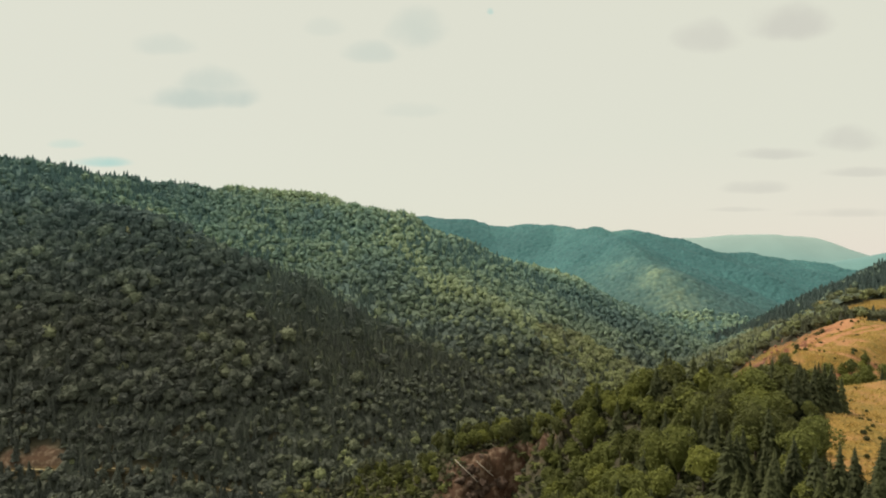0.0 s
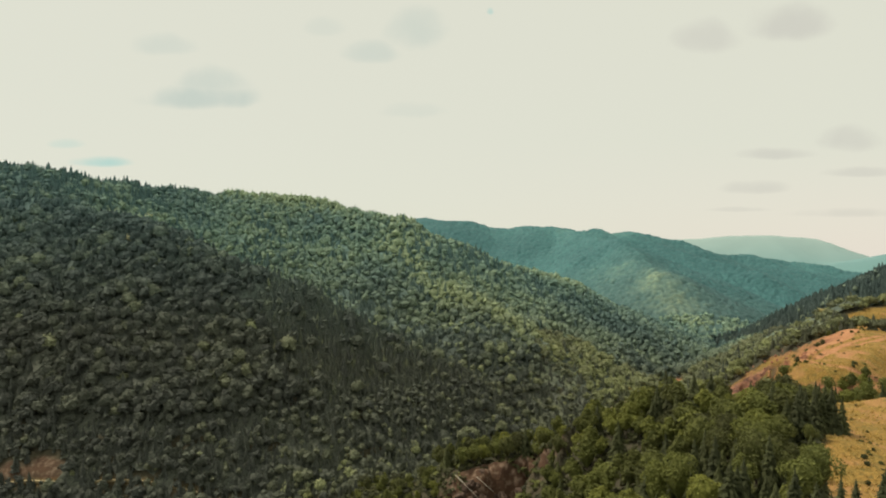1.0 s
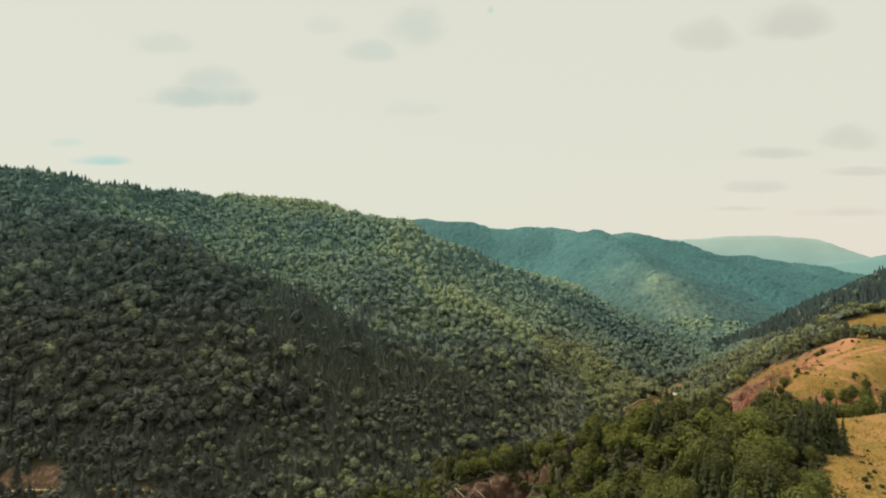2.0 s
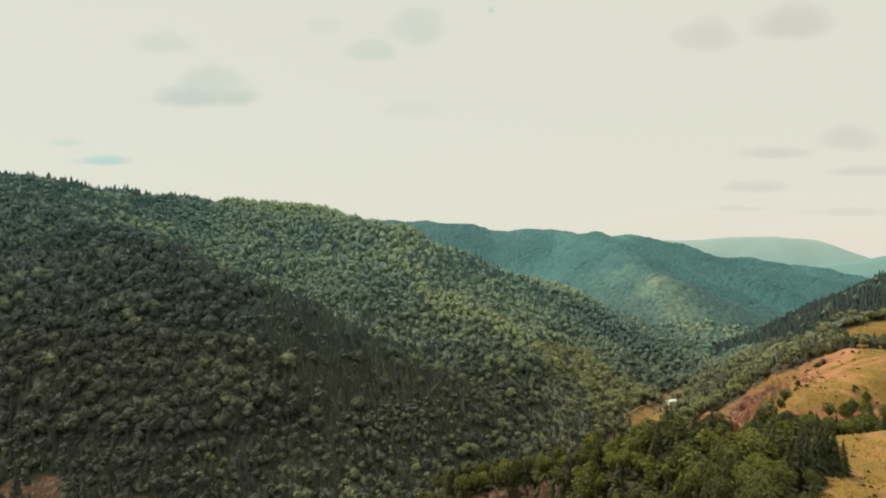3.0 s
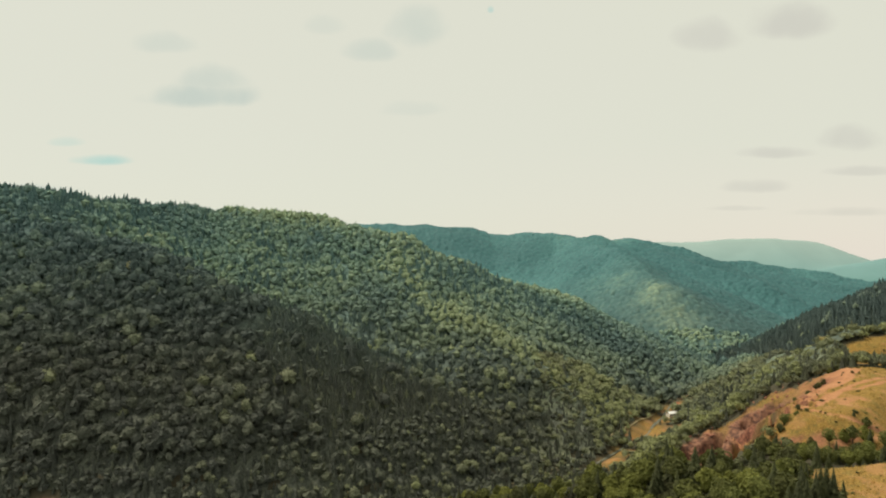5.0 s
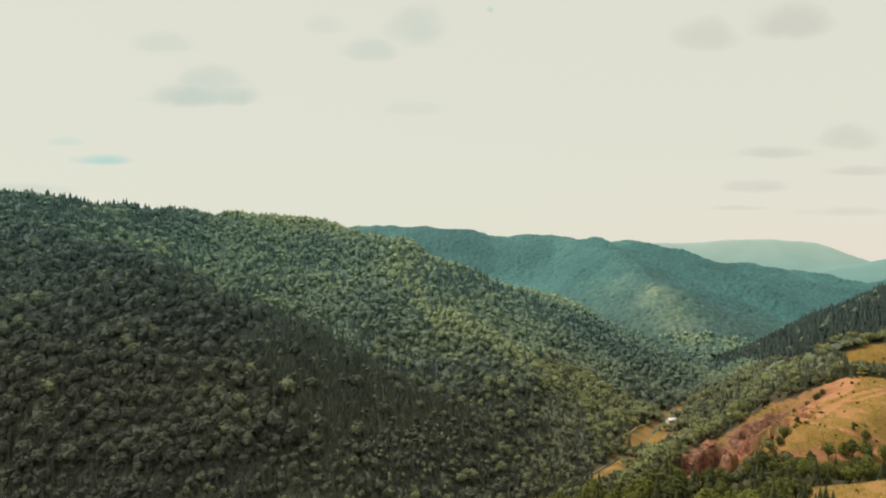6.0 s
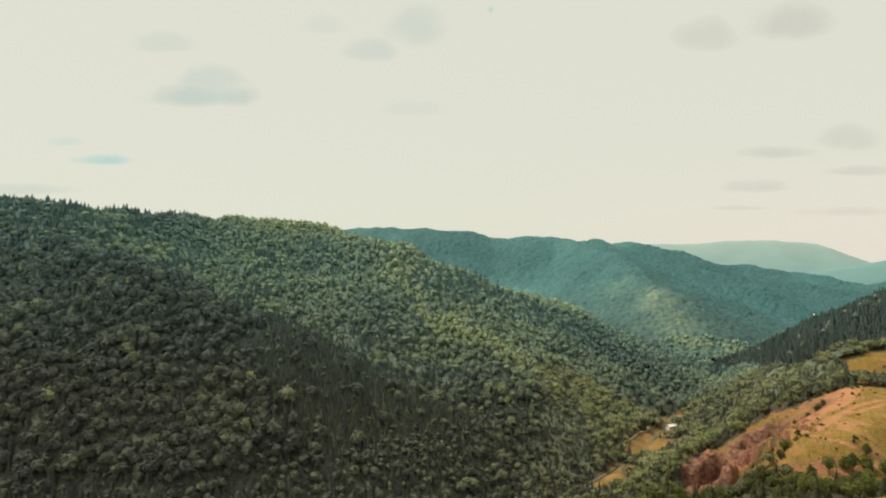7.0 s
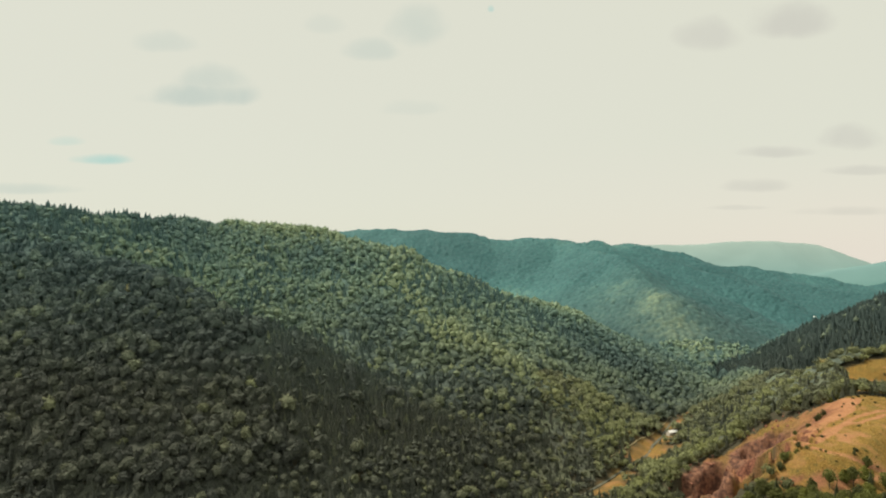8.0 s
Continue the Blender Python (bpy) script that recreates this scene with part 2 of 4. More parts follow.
# ---------- materials ----------
def material(name, rough=0.9):
    mat = bpy.data.materials.new(name)
    mat.use_nodes = True
    nt = mat.node_tree
    bsdf = nt.nodes["Principled BSDF"]
    bsdf.inputs["Roughness"].default_value = rough
    bsdf.inputs["Specular IOR Level"].default_value = 0.15
    return mat, nt, bsdf


def node(nt, kind, **values):
    n = nt.nodes.new(kind)
    for key, value in values.items():
        n.inputs[key.replace("_", " ")].default_value = value
    return n


def ramp(nt, source, stops):
    n = nt.nodes.new("ShaderNodeValToRGB")
    els = n.color_ramp.elements
    for i, (p, c) in enumerate(stops):
        e = els[i] if i < 2 else els.new(p)
        e.position, e.color = p, (*c, 1)
    nt.links.new(source, n.inputs[0])
    return n.outputs[0]


def mix(nt, f, a, b, blend="MIX"):
    n = nt.nodes.new("ShaderNodeMix")
    n.data_type, n.blend_type = "RGBA", blend
    for i, v in ((0, f), (6, a), (7, b)):
        if isinstance(v, tuple):
            n.inputs[i].default_value = (*v, 1)
        elif isinstance(v, (int, float)):
            n.inputs[i].default_value = v
        else:
            nt.links.new(v, n.inputs[i])
    return n.outputs[2]


def noise_of(nt, scale, detail=4, coord=None):
    n = node(nt, "ShaderNodeTexNoise", Scale=scale, Detail=detail)
    if coord is None:
        coord = nt.nodes.new("ShaderNodeNewGeometry").outputs["Position"]
    nt.links.new(coord, n.inputs["Vector"])
    return n.outputs[0]


def attribute(nt, name):
    n = nt.nodes.new("ShaderNodeAttribute")
    n.attribute_name = name
    return n.outputs["Fac"]


def bump(nt, bsdf, source, strength, distance):
    n = node(nt, "ShaderNodeBump", Strength=strength, Distance=distance)
    nt.links.new(source, n.inputs["Height"])
    nt.links.new(n.outputs[0], bsdf.inputs["Normal"])


LEAF = [(0.0, (0.048, 0.050, 0.033)), (0.3, (0.090, 0.094, 0.040)), (0.55, (0.150, 0.162, 0.049)), (0.8, (0.23, 0.237, 0.058)), (1.0, (0.44, 0.27, 0.055))]
NEEDLE = [(0.0, (0.041, 0.047, 0.027)), (0.3, (0.072, 0.080, 0.036)), (0.55, (0.114, 0.122, 0.045)), (1.0, (0.19, 0.18, 0.055))]
# leaf colours greyed for haze, then a bluer set for thicker haze
WOODS = [(0.0, (0.086, 0.094, 0.085)), (0.3, (0.122, 0.133, 0.106)), (0.55, (0.200, 0.216, 0.135)), (0.8, (0.294, 0.318, 0.168)), (1.0, (0.41, 0.29, 0.12))]
HAZY_WOODS = [(0.0, (0.098, 0.174, 0.190)), (0.3, (0.146, 0.240, 0.238)), (0.55, (0.240, 0.350, 0.290)), (0.8, (0.385, 0.475, 0.32)), (1.0, (0.47, 0.48, 0.32))]


def leaf_material(name, stops, by_object=False, haze_stops=None, contrast=0.75, through_leaf=0.2, relief=0.0, grain_size=1.1):
    mat, nt, bsdf = material(name, 0.75)
    if by_object:
        tint = nt.nodes.new("ShaderNodeObjectInfo").outputs["Random"]
        add = nt.nodes.new("ShaderNodeMath")
        add.operation = "MULTIPLY_ADD"
        nt.links.new(tint, add.inputs[0])
        nt.links.new(attribute(nt, "spread"), add.inputs[1])
        nt.links.new(attribute(nt, "tint"), add.inputs[2])
        tint = add.outputs[0]
    else:
        tint = attribute(nt, "tint")
    colour = ramp(nt, tint, stops)
    # the cool attribute blends haze into the leaf colour
    if haze_stops:
        colour = mix(nt, attribute(nt, "cool"), colour, ramp(nt, tint, haze_stops))
    grain = noise_of(nt, grain_size, 5)
    colour = mix(nt, contrast, colour, ramp(nt, grain, [(0.25, (0.5, 0.52, 0.52)), (0.75, (1.5, 1.5, 1.38))]), "MULTIPLY")
    nt.links.new(colour, bsdf.inputs["Base Color"])
    if relief:
        bump(nt, bsdf, noise_of(nt, 0.75, 4), 1.0, relief)
    # leaves let some of the light through
    thin, both = nt.nodes.new("ShaderNodeBsdfTranslucent"), nt.nodes.new("ShaderNodeMixShader")
    nt.links.new(colour, thin.inputs["Color"])
    both.inputs[0].default_value = through_leaf
    nt.links.new(bsdf.outputs[0], both.inputs[1])
    nt.links.new(thin.outputs[0], both.inputs[2])
    nt.links.new(both.outputs[0], nt.nodes["Material Output"].inputs["Surface"])
    return mat


MAT_LEAF = leaf_material("leaves", LEAF, True, through_leaf=0.38)
MAT_NEEDLE = leaf_material("needles", NEEDLE, True, through_leaf=0.3)
MAT_WOODS = leaf_material("hazy_woodland_leaves", WOODS, False, HAZY_WOODS, 0.85, 0.16, 1.6)
MAT_HILLSIDE = leaf_material("hillside_leaves", LEAF, False, WOODS, 0.6)
# far hills carry aerial haze in their leaf colours, bluer with distance
BEND_HAZE = [(0.0, (0.045, 0.092, 0.095)), (0.3, (0.066, 0.118, 0.112)), (0.55, (0.120, 0.172, 0.135)), (0.8, (0.20, 0.245, 0.155)), (1.0, (0.25, 0.26, 0.155))]
DISTANT_HAZE = [(0.0, (0.042, 0.116, 0.126)), (0.45, (0.058, 0.154, 0.162)), (0.75, (0.102, 0.208, 0.192)), (1.0, (0.206, 0.268, 0.185))]
MAT_FAR = leaf_material("far_hazy_woodland", BEND_HAZE, False, DISTANT_HAZE, 0.6, 0.0, 0.0, 0.13)


def bark_material():
    mat, nt, bsdf = material("bark")
    g = noise_of(nt, 6)
    nt.links.new(ramp(nt, g, [(0.3, (0.035, 0.027, 0.02)), (0.7, (0.11, 0.09, 0.07))]), bsdf.inputs["Base Color"])
    bump(nt, bsdf, g, 0.6, 0.05)
    return mat


def plain_material(name, a, b, scale=2.0, rough=0.85, relief=0.3):
    mat, nt, bsdf = material(name, rough)
    g = noise_of(nt, scale, 6)
    nt.links.new(ramp(nt, g, [(0.3, a), (0.7, b)]), bsdf.inputs["Base Color"])
    bump(nt, bsdf, g, relief, 0.05)
    return mat


def ground_material():
    mat, nt, bsdf = material("ground", 0.95)
    big, mid, fine = noise_of(nt, 0.03, 5), noise_of(nt, 0.18, 6), noise_of(nt, 1.3, 6)
    floor_c = mix(nt, mid, (0.050, 0.047, 0.032), (0.085, 0.076, 0.047))
    dry = mix(nt, big, (0.225, 0.135, 0.036), (0.30, 0.19, 0.055))
    dry = mix(nt, ramp(nt, mid, [(0.48, (0, 0, 0)), (0.68, (0.75, 0.75, 0.75))]), dry, (0.20, 0.15, 0.045))
    dry = mix(nt, 0.95, dry, ramp(nt, fine, [(0.3, (0.55, 0.55, 0.5)), (0.7, (1.28, 1.25, 1.18))]), "MULTIPLY")
    speck = noise_of(nt, 0.55, 3)
    dry = mix(nt, ramp(nt, speck, [(0.57, (0, 0, 0)), (0.66, (0.7, 0.7, 0.7))]), dry, (0.10, 0.085, 0.03))
    patch = noise_of(nt, 0.075, 4)
    dry = mix(nt, ramp(nt, patch, [(0.52, (0, 0, 0)), (0.62, (0.55, 0.55, 0.55))]), dry, (0.36, 0.19, 0.085))
    earth = mix(nt, mid, (0.35, 0.155, 0.074), (0.45, 0.24, 0.125))
    steep = nt.nodes.new("ShaderNodeSeparateXYZ")
    nt.links.new(nt.nodes.new("ShaderNodeNewGeometry").outputs["Normal"], steep.inputs[0])
    cut = ramp(nt, steep.outputs[2], [(0.68, (1, 1, 1)), (0.92, (0, 0, 0))])
    red = mix(nt, ramp(nt, noise_of(nt, 0.7, 6), [(0.35, (0, 0, 0)), (0.65, (1, 1, 1))]), (0.085, 0.036, 0.028), (0.29, 0.125, 0.08))
    earth = mix(nt, cut, earth, red)
    broken = mix(nt, ramp(nt, noise_of(nt, 0.35, 6), [(0.38, (0, 0, 0)), (0.62, (1, 1, 1))]), (0.105, 0.056, 0.044), (0.29, 0.148, 0.094))
    earth = mix(nt, attribute(nt, "rubble"), earth, broken)
    earth = mix(nt, 0.6, earth, ramp(nt, fine, [(0.3, (0.6, 0.58, 0.56)), (0.7, (1.2, 1.2, 1.2))]), "MULTIPLY")
    rock = mix(nt, mid, (0.045, 0.026, 0.018), (0.125, 0.072, 0.045))
    rock = mix(nt, ramp(nt, noise_of(nt, 0.42, 5), [(0.5, (0, 0, 0)), (0.68, (0.8, 0.8, 0.8))]), rock, (0.22, 0.16, 0.115))
    # aerial haze as ground colour: bluer, then paler, the farther off
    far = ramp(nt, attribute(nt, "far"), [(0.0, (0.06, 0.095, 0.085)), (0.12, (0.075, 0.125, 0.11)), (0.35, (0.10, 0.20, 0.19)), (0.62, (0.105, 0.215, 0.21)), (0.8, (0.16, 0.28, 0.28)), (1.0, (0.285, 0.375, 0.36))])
    colour = mix(nt, attribute(nt, "haze_share"), floor_c, far)
    colour = mix(nt, attribute(nt, "rock"), colour, rock)
    colour = mix(nt, attribute(nt, "grass"), colour, dry)
    colour = mix(nt, attribute(nt, "soil"), colour, earth)
    nt.links.new(colour, bsdf.inputs["Base Color"])
    bump(nt, bsdf, fine, 0.9, 0.5)
    return mat


MAT_BARK = bark_material()
MAT_GROUND = ground_material()
MAT_WATER = plain_material("river_water", (0.07, 0.075, 0.055), (0.16, 0.16, 0.12), 0.3, 0.35, 0.1)
MAT_GRAVEL = plain_material("gravel_road", (0.26, 0.21, 0.11), (0.40, 0.33, 0.19), 1.2)
MAT_PALE_WOOD = plain_material("weathered_trunk", (0.30, 0.25, 0.20), (0.55, 0.50, 0.42), 3.0)
MAT_ROCK = plain_material("cliff_rock", (0.035, 0.022, 0.016), (0.13, 0.09, 0.07), 0.6)
MAT_RED_ROCK = plain_material("quarry_rock", (0.15, 0.065, 0.045), (0.42, 0.20, 0.13), 0.7)
MAT_PLASTER = plain_material("white_plaster", (0.62, 0.60, 0.54), (0.80, 0.78, 0.72), 0.8)
MAT_TILE_ROOF = plain_material("red_tile_roof", (0.30, 0.10, 0.06), (0.45, 0.18, 0.10), 1.0)
MAT_SHEET_ROOF = plain_material("white_sheet_roof", (0.68, 0.68, 0.66), (0.85, 0.85, 0.83), 0.8, 0.5)
MAT_GLASS = plain_material("dark_window", (0.02, 0.025, 0.03), (0.05, 0.055, 0.06), 1.0, 0.15, 0.0)
MAT_DOOR = plain_material("brown_door", (0.10, 0.06, 0.035), (0.18, 0.11, 0.06), 2.0)


# ---------- mesh helpers ----------
def mesh_of(name, verts, faces, mat, smooth=False, **floats):
    """A triangle mesh from arrays, with float values on its points."""
    me = bpy.data.meshes.new(name)
    verts, faces = np.asarray(verts, np.float32), np.asarray(faces, np.int32)
    me.vertices.add(len(verts))
    me.vertices.foreach_set("co", verts.ravel())
    me.loops.add(faces.size)
    me.loops.foreach_set("vertex_index", faces.ravel())
    me.polygons.add(len(faces))
    me.polygons.foreach_set("loop_start", np.arange(0, faces.size, faces.shape[1], dtype=np.int32))
    me.polygons.foreach_set("use_smooth", np.full(len(faces), smooth))
    for key, value in floats.items():
        at = me.attributes.new(key, "FLOAT", "POINT")
        at.data.foreach_set("value", np.ascontiguousarray(np.broadcast_to(value, (len(verts),)), np.float32))
    me.materials.append(mat)
    me.update(calc_edges=True)
    return me


def part(name, me, parent, label=""):
    ob = new(name, me)
    ob.parent = parent
    return tagged(ob, label)


def bm_mesh(name, bm, mat, smooth=False):
    me = bpy.data.meshes.new(name)
    bm.to_mesh(me)
    bm.free()
    me.materials.append(mat)
    if smooth:
        me.polygons.foreach_set("use_smooth", np.ones(len(me.polygons), bool))
    return me


def join(pieces):
    vs, fs, n = [], [], 0
    for v, f in pieces:
        vs.append(v)
        fs.append(f + n)
        n += len(v)
    return np.concatenate(vs), np.concatenate(fs)


def ball(subdivisions):
    bm = bmesh.new()
    bmesh.ops.create_icosphere(bm, subdivisions=subdivisions, radius=1)
    v = np.array([p.co[:] for p in bm.verts])
    f = np.array([[q.index for q in p.verts] for p in bm.faces])
    bm.free()
    return v, f


def tufts(rng, pts, nrm, size, sides=1, ruffle=0.45):
    """Small leaf sprays lying over the points, tilted at random from their normals."""
    n = len(pts)
    nrm = nrm + rng.normal(0, ruffle, (n, 3))
    nrm /= np.linalg.norm(nrm, axis=1)[:, None]
    a = np.cross(nrm, rng.normal(0, 1, (n, 3)))
    a /= np.linalg.norm(a, axis=1)[:, None]
    b = np.cross(nrm, a)
    s = (size * rng.uniform(0.6, 1.35, n))[:, None]
    if sides == 1:
        v = np.stack([pts + a * s, pts - 0.5 * a * s + 0.8 * b * s, pts - 0.5 * a * s - 0.8 * b * s], 1).reshape(-1, 3)
        return v, np.arange(3 * n).reshape(-1, 3)
    v = np.stack([pts + a * s, pts + b * s * 0.7 + nrm * s * 0.15, pts - a * s - nrm * s * 0.2, pts - b * s * 0.7 + nrm * s * 0.1], 1).reshape(-1, 3)
    i = 4 * np.arange(n)[:, None]
    return v, np.concatenate([i + [0, 1, 2], i + [0, 2, 3]])


def tube(p, q, r0, r1, sides=7):
    p, q = np.array(p, float), np.array(q, float)
    d = (q - p) / np.linalg.norm(q - p)
    a = np.cross(d, [0.31, 0.9, 0.2] if abs(d[1]) < 0.9 else [1, 0, 0])
    a /= np.linalg.norm(a)
    b = np.cross(d, a)
    ang = np.arange(sides) * 2 * np.pi / sides
    ring = np.cos(ang)[:, None] * a + np.sin(ang)[:, None] * b
    v = np.concatenate([p + ring * r0, q + ring * r1, [q]])
    i = np.arange(sides)
    j = (i + 1) % sides
    return v, np.concatenate([np.stack([i, j, sides + j], 1), np.stack([i, sides + j, sides + i], 1), np.stack([sides + i, sides + j, np.full(sides, 2 * sides)], 1)])


# ---------- crowns ----------
def broad_crown(seed, tall, wide, lobes, per_lobe, size, sides=2, core=2):
    """A rounded crown of several leafy domes, with gaps between them. Base of the trunk at the origin."""
    rng = np.random.default_rng(seed)
    mid, half = tall * 0.58, tall * 0.42
    cs, rs = [], []
    for i in range(lobes):
        az = i * 2.4 + rng.uniform(-0.4, 0.4)
        el = rng.uniform(-0.55, 1.0) if i else 1.3
        k = rng.uniform(0.48, 0.68)
        cs.append((math.cos(az) * math.cos(el) * wide * k, math.sin(az) * math.cos(el) * wide * k, mid + math.sin(el) * half * k))
        rs.append(wide * rng.uniform(0.32, 0.48))
    cs, rs = np.array(cs), np.array(rs)
    v, f = ball(core)
    bumpy = 1 + 0.14 * rng.normal(0, 1, (len(v), 1))
    pieces = [(v * bumpy * (wide * 0.6, wide * 0.6, half * 0.72) + (0, 0, mid), f)]
    for c, r in zip(cs, rs):
        d = rng.normal(0, 1, (per_lobe, 3))
        d /= np.linalg.norm(d, axis=1)[:, None]
        d = d[d[:, 2] > -0.55]
        p = c + d * r * rng.uniform(0.86, 1.12, (len(d), 1))
        gap = np.linalg.norm(p[:, None] - cs[None], axis=2) / rs[None]
        keep = (gap > 0.8).all(1)
        pieces.append(tufts(rng, p[keep], d[keep] + (0, 0, 0.25), size, sides))
    return join(pieces)


def broad_trunk(seed, tall, wide):
    rng = np.random.default_rng(seed + 50)
    pieces = [tube((0, 0, -0.8), (0.1, 0, tall * 0.3), wide * 0.075, wide * 0.055), tube((0.1, 0, tall * 0.28), (0, 0.2, tall * 0.75), wide * 0.055, 0.05)]
    for i in range(5):
        az = i * 1.3 + rng.uniform(0, 0.6)
        z = tall * rng.uniform(0.22, 0.42)
        pieces.append(tube((0.05, 0, z), (math.cos(az) * wide * 0.6, math.sin(az) * wide * 0.6, z + tall * rng.uniform(0.18, 0.3)), wide * 0.03, 0.03, 5))
    return join(pieces)


def conifer_crown(seed, tall, wide, whorls, arms):
    """Whorls of drooping boughs round a spire."""
    rng = np.random.default_rng(seed)
    pieces = []
    v, f = tube((0, 0, tall * 0.06), (0, 0, tall * 0.97), wide * 0.50, 0.03, 8)
    pieces.append((v, f))
    for w in range(whorls):
        k = w / (whorls - 1)
        z = tall * (0.08 + 0.88 * k)
        r = wide * ((1 - k) ** 0.85 * 0.97 + 0.04) * rng.uniform(0.82, 1.12)
        for a in range(max(4, round(arms * (1 - 0.45 * k)))):
            az = a * 2 * math.pi / arms * (1 + 0.8 * k) + w * 1.1 + rng.uniform(-0.25, 0.25)
            rr = r * rng.uniform(0.58, 1.22)
            o = np.array((math.cos(az), math.sin(az), 0))
            s = np.array((-o[1], o[0], 0))
            wd = rr * 0.19 + 0.08
            root = np.array((0, 0, z + rr * 0.10)) + o * rr * 0.12
            m_ = o * rr * 0.6 + (0, 0, z - rr * 0.10)
            tip = o * rr + (0, 0, z - rr * rng.uniform(0.30, 0.62))
            dr = np.array((0, 0, -0.28 * wd))
            vv = np.array([root, m_ + s * wd + dr, m_ + (0, 0, 0.12 * wd), m_ - s * wd + dr, tip])
            pieces.append((vv, np.array([[0, 1, 2], [0, 2, 3], [1, 4, 2], [2, 4, 3]])))
    return join(pieces)


def conifer_trunk(tall, wide):
    return tube((0, 0, -0.8), (0, 0, tall * 0.9), wide * 0.085, 0.03, 7)


def lobed_crown(seed, subdivisions, lobes, sprays, size):
    """A crown for trees on the slopes: a dome of several rounded boughs grown into one, with sprays of leaves standing out. About 11.5 m high."""
    rng = np.random.default_rng(seed)
    v, f = ball(subdivisions)
    az = np.arange(lobes) * 2.4 + rng.uniform(-0.5, 0.5, lobes)
    el = np.arcsin(np.linspace(-0.45, 0.93, lobes))
    off = rng.uniform(1.9, 3.0, lobes)
    cs = np.stack([np.cos(az) * np.cos(el) * off, np.sin(az) * np.cos(el) * off, np.sin(el) * off * 1.1], 1)
    rs = rng.uniform(1.1, 1.9, lobes)
    along = v @ cs.T
    inside_ = np.maximum(rs ** 2 - (cs ** 2).sum(1) + along ** 2, 0)
    reach = np.maximum(np.where(inside_ > 0, along + np.sqrt(inside_), 0).max(1), 2.3)
    p = v * reach[:, None] * (1 + 0.04 * rng.normal(0, 1, (len(v), 1)))
    f = f[v[f].mean(1)[:, 2] > -0.72]
    k = rng.integers(0, len(v), sprays)
    k = k[v[k, 2] > -0.4]
    out = v[k] + (0, 0, 0.3)
    pieces = [(p * (1, 1, 1.15) + (0, 0, 7.2), f), tufts(rng, p[k] * rng.uniform(0.96, 1.16, (len(k), 1)) * (1, 1, 1.15) + (0, 0, 7.2), out, size, 1, 0.5)]
    return join(pieces)


def crowns_over(x, y, cell, seed):
    """Domes round one jittered tree in each cell: how high each place lies on its dome (0 to 1), and that tree's own random number."""
    best, who = np.full(x.shape, 1e9), np.zeros(x.shape)
    ix, iy = np.floor(x / cell).astype(np.int64), np.floor(y / cell).astype(np.int64)

    def rnd(a, b, k):
        n = (a * 374761393 + b * 668265263 + (seed + k) * 974634777) & 0x7FFFFFFF
        n = ((n ^ (n >> 13)) * 1274126177) & 0x7FFFFFFF
        return ((n ^ (n >> 16)) & 0xFFFF) / 65535.0
    for dx in (-1, 0, 1):
        for dy in (-1, 0, 1):
            a, b = ix + dx, iy + dy
            d = np.hypot(x - (a + rnd(a, b, 1)) * cell, y - (b + rnd(a, b, 2)) * cell) / (cell * (0.65 + 0.35 * rnd(a, b, 3)))
            who = np.where(d < best, rnd(a, b, 4), who)
            best = np.minimum(best, d)
    return np.sqrt(np.clip(1 - best ** 2, 0, 1)), who


def leaf_roof(name, label, X, Y, cell, low, high, mat, tint, cool, gone=None, rough=0.0, smooth=True):
    """The closed roof of leaves of a wood, as one bumpy sheet over the land."""
    dome, who = crowns_over(X, Y, cell, 7)
    low, high = np.broadcast_to(low, X.shape), np.broadcast_to(high, X.shape)
    rng = np.random.default_rng(77)
    Z = land(X, Y) + low + high * dome * (0.6 + 0.6 * who) + rough * rng.normal(0, 1, X.shape)
    ny, nx = X.shape
    i = (np.arange(ny - 1)[:, None] * nx + np.arange(nx - 1)[None]).ravel()
    faces = np.stack([i, i + 1, i + nx + 1, i + nx], 1)
    if gone is not None:
        faces = faces[~gone(X, Y, Z).ravel()[faces].any(1)]
    # tint also shades the domes: tops lighter, gaps between crowns darker
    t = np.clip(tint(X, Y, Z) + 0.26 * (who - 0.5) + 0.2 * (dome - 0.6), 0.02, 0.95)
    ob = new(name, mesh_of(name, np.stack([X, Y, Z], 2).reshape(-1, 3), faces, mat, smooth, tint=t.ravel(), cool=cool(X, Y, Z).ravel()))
    return tagged(ob, label, "trees", kind="stuff")


def canopy_grid(x0, x1, y0, y1, step):
    X, Y = np.meshgrid(np.arange(x0, x1 + step, step), np.arange(y0, y1 + step, step))
    return X + step * 0.4 * vnoise(X * 3.1, Y * 3.7, 5), Y + step * 0.4 * vnoise(X * 3.3, Y * 2.9, 6)


def canopy_fan(u0, u1, nu, y0, y1, ny):
    """Places that lie wider apart the farther off they are."""
    rng = np.random.default_rng(78)
    U, V = np.meshgrid(np.linspace(u0, u1, nu), np.linspace(math.log(y0), math.log(y1), ny))
    U = U + rng.uniform(-0.4, 0.4, U.shape) * (u1 - u0) / nu
    V = V + rng.uniform(-0.4, 0.4, V.shape) * math.log(y1 / y0) / ny
    return U * np.exp(V), np.exp(V)


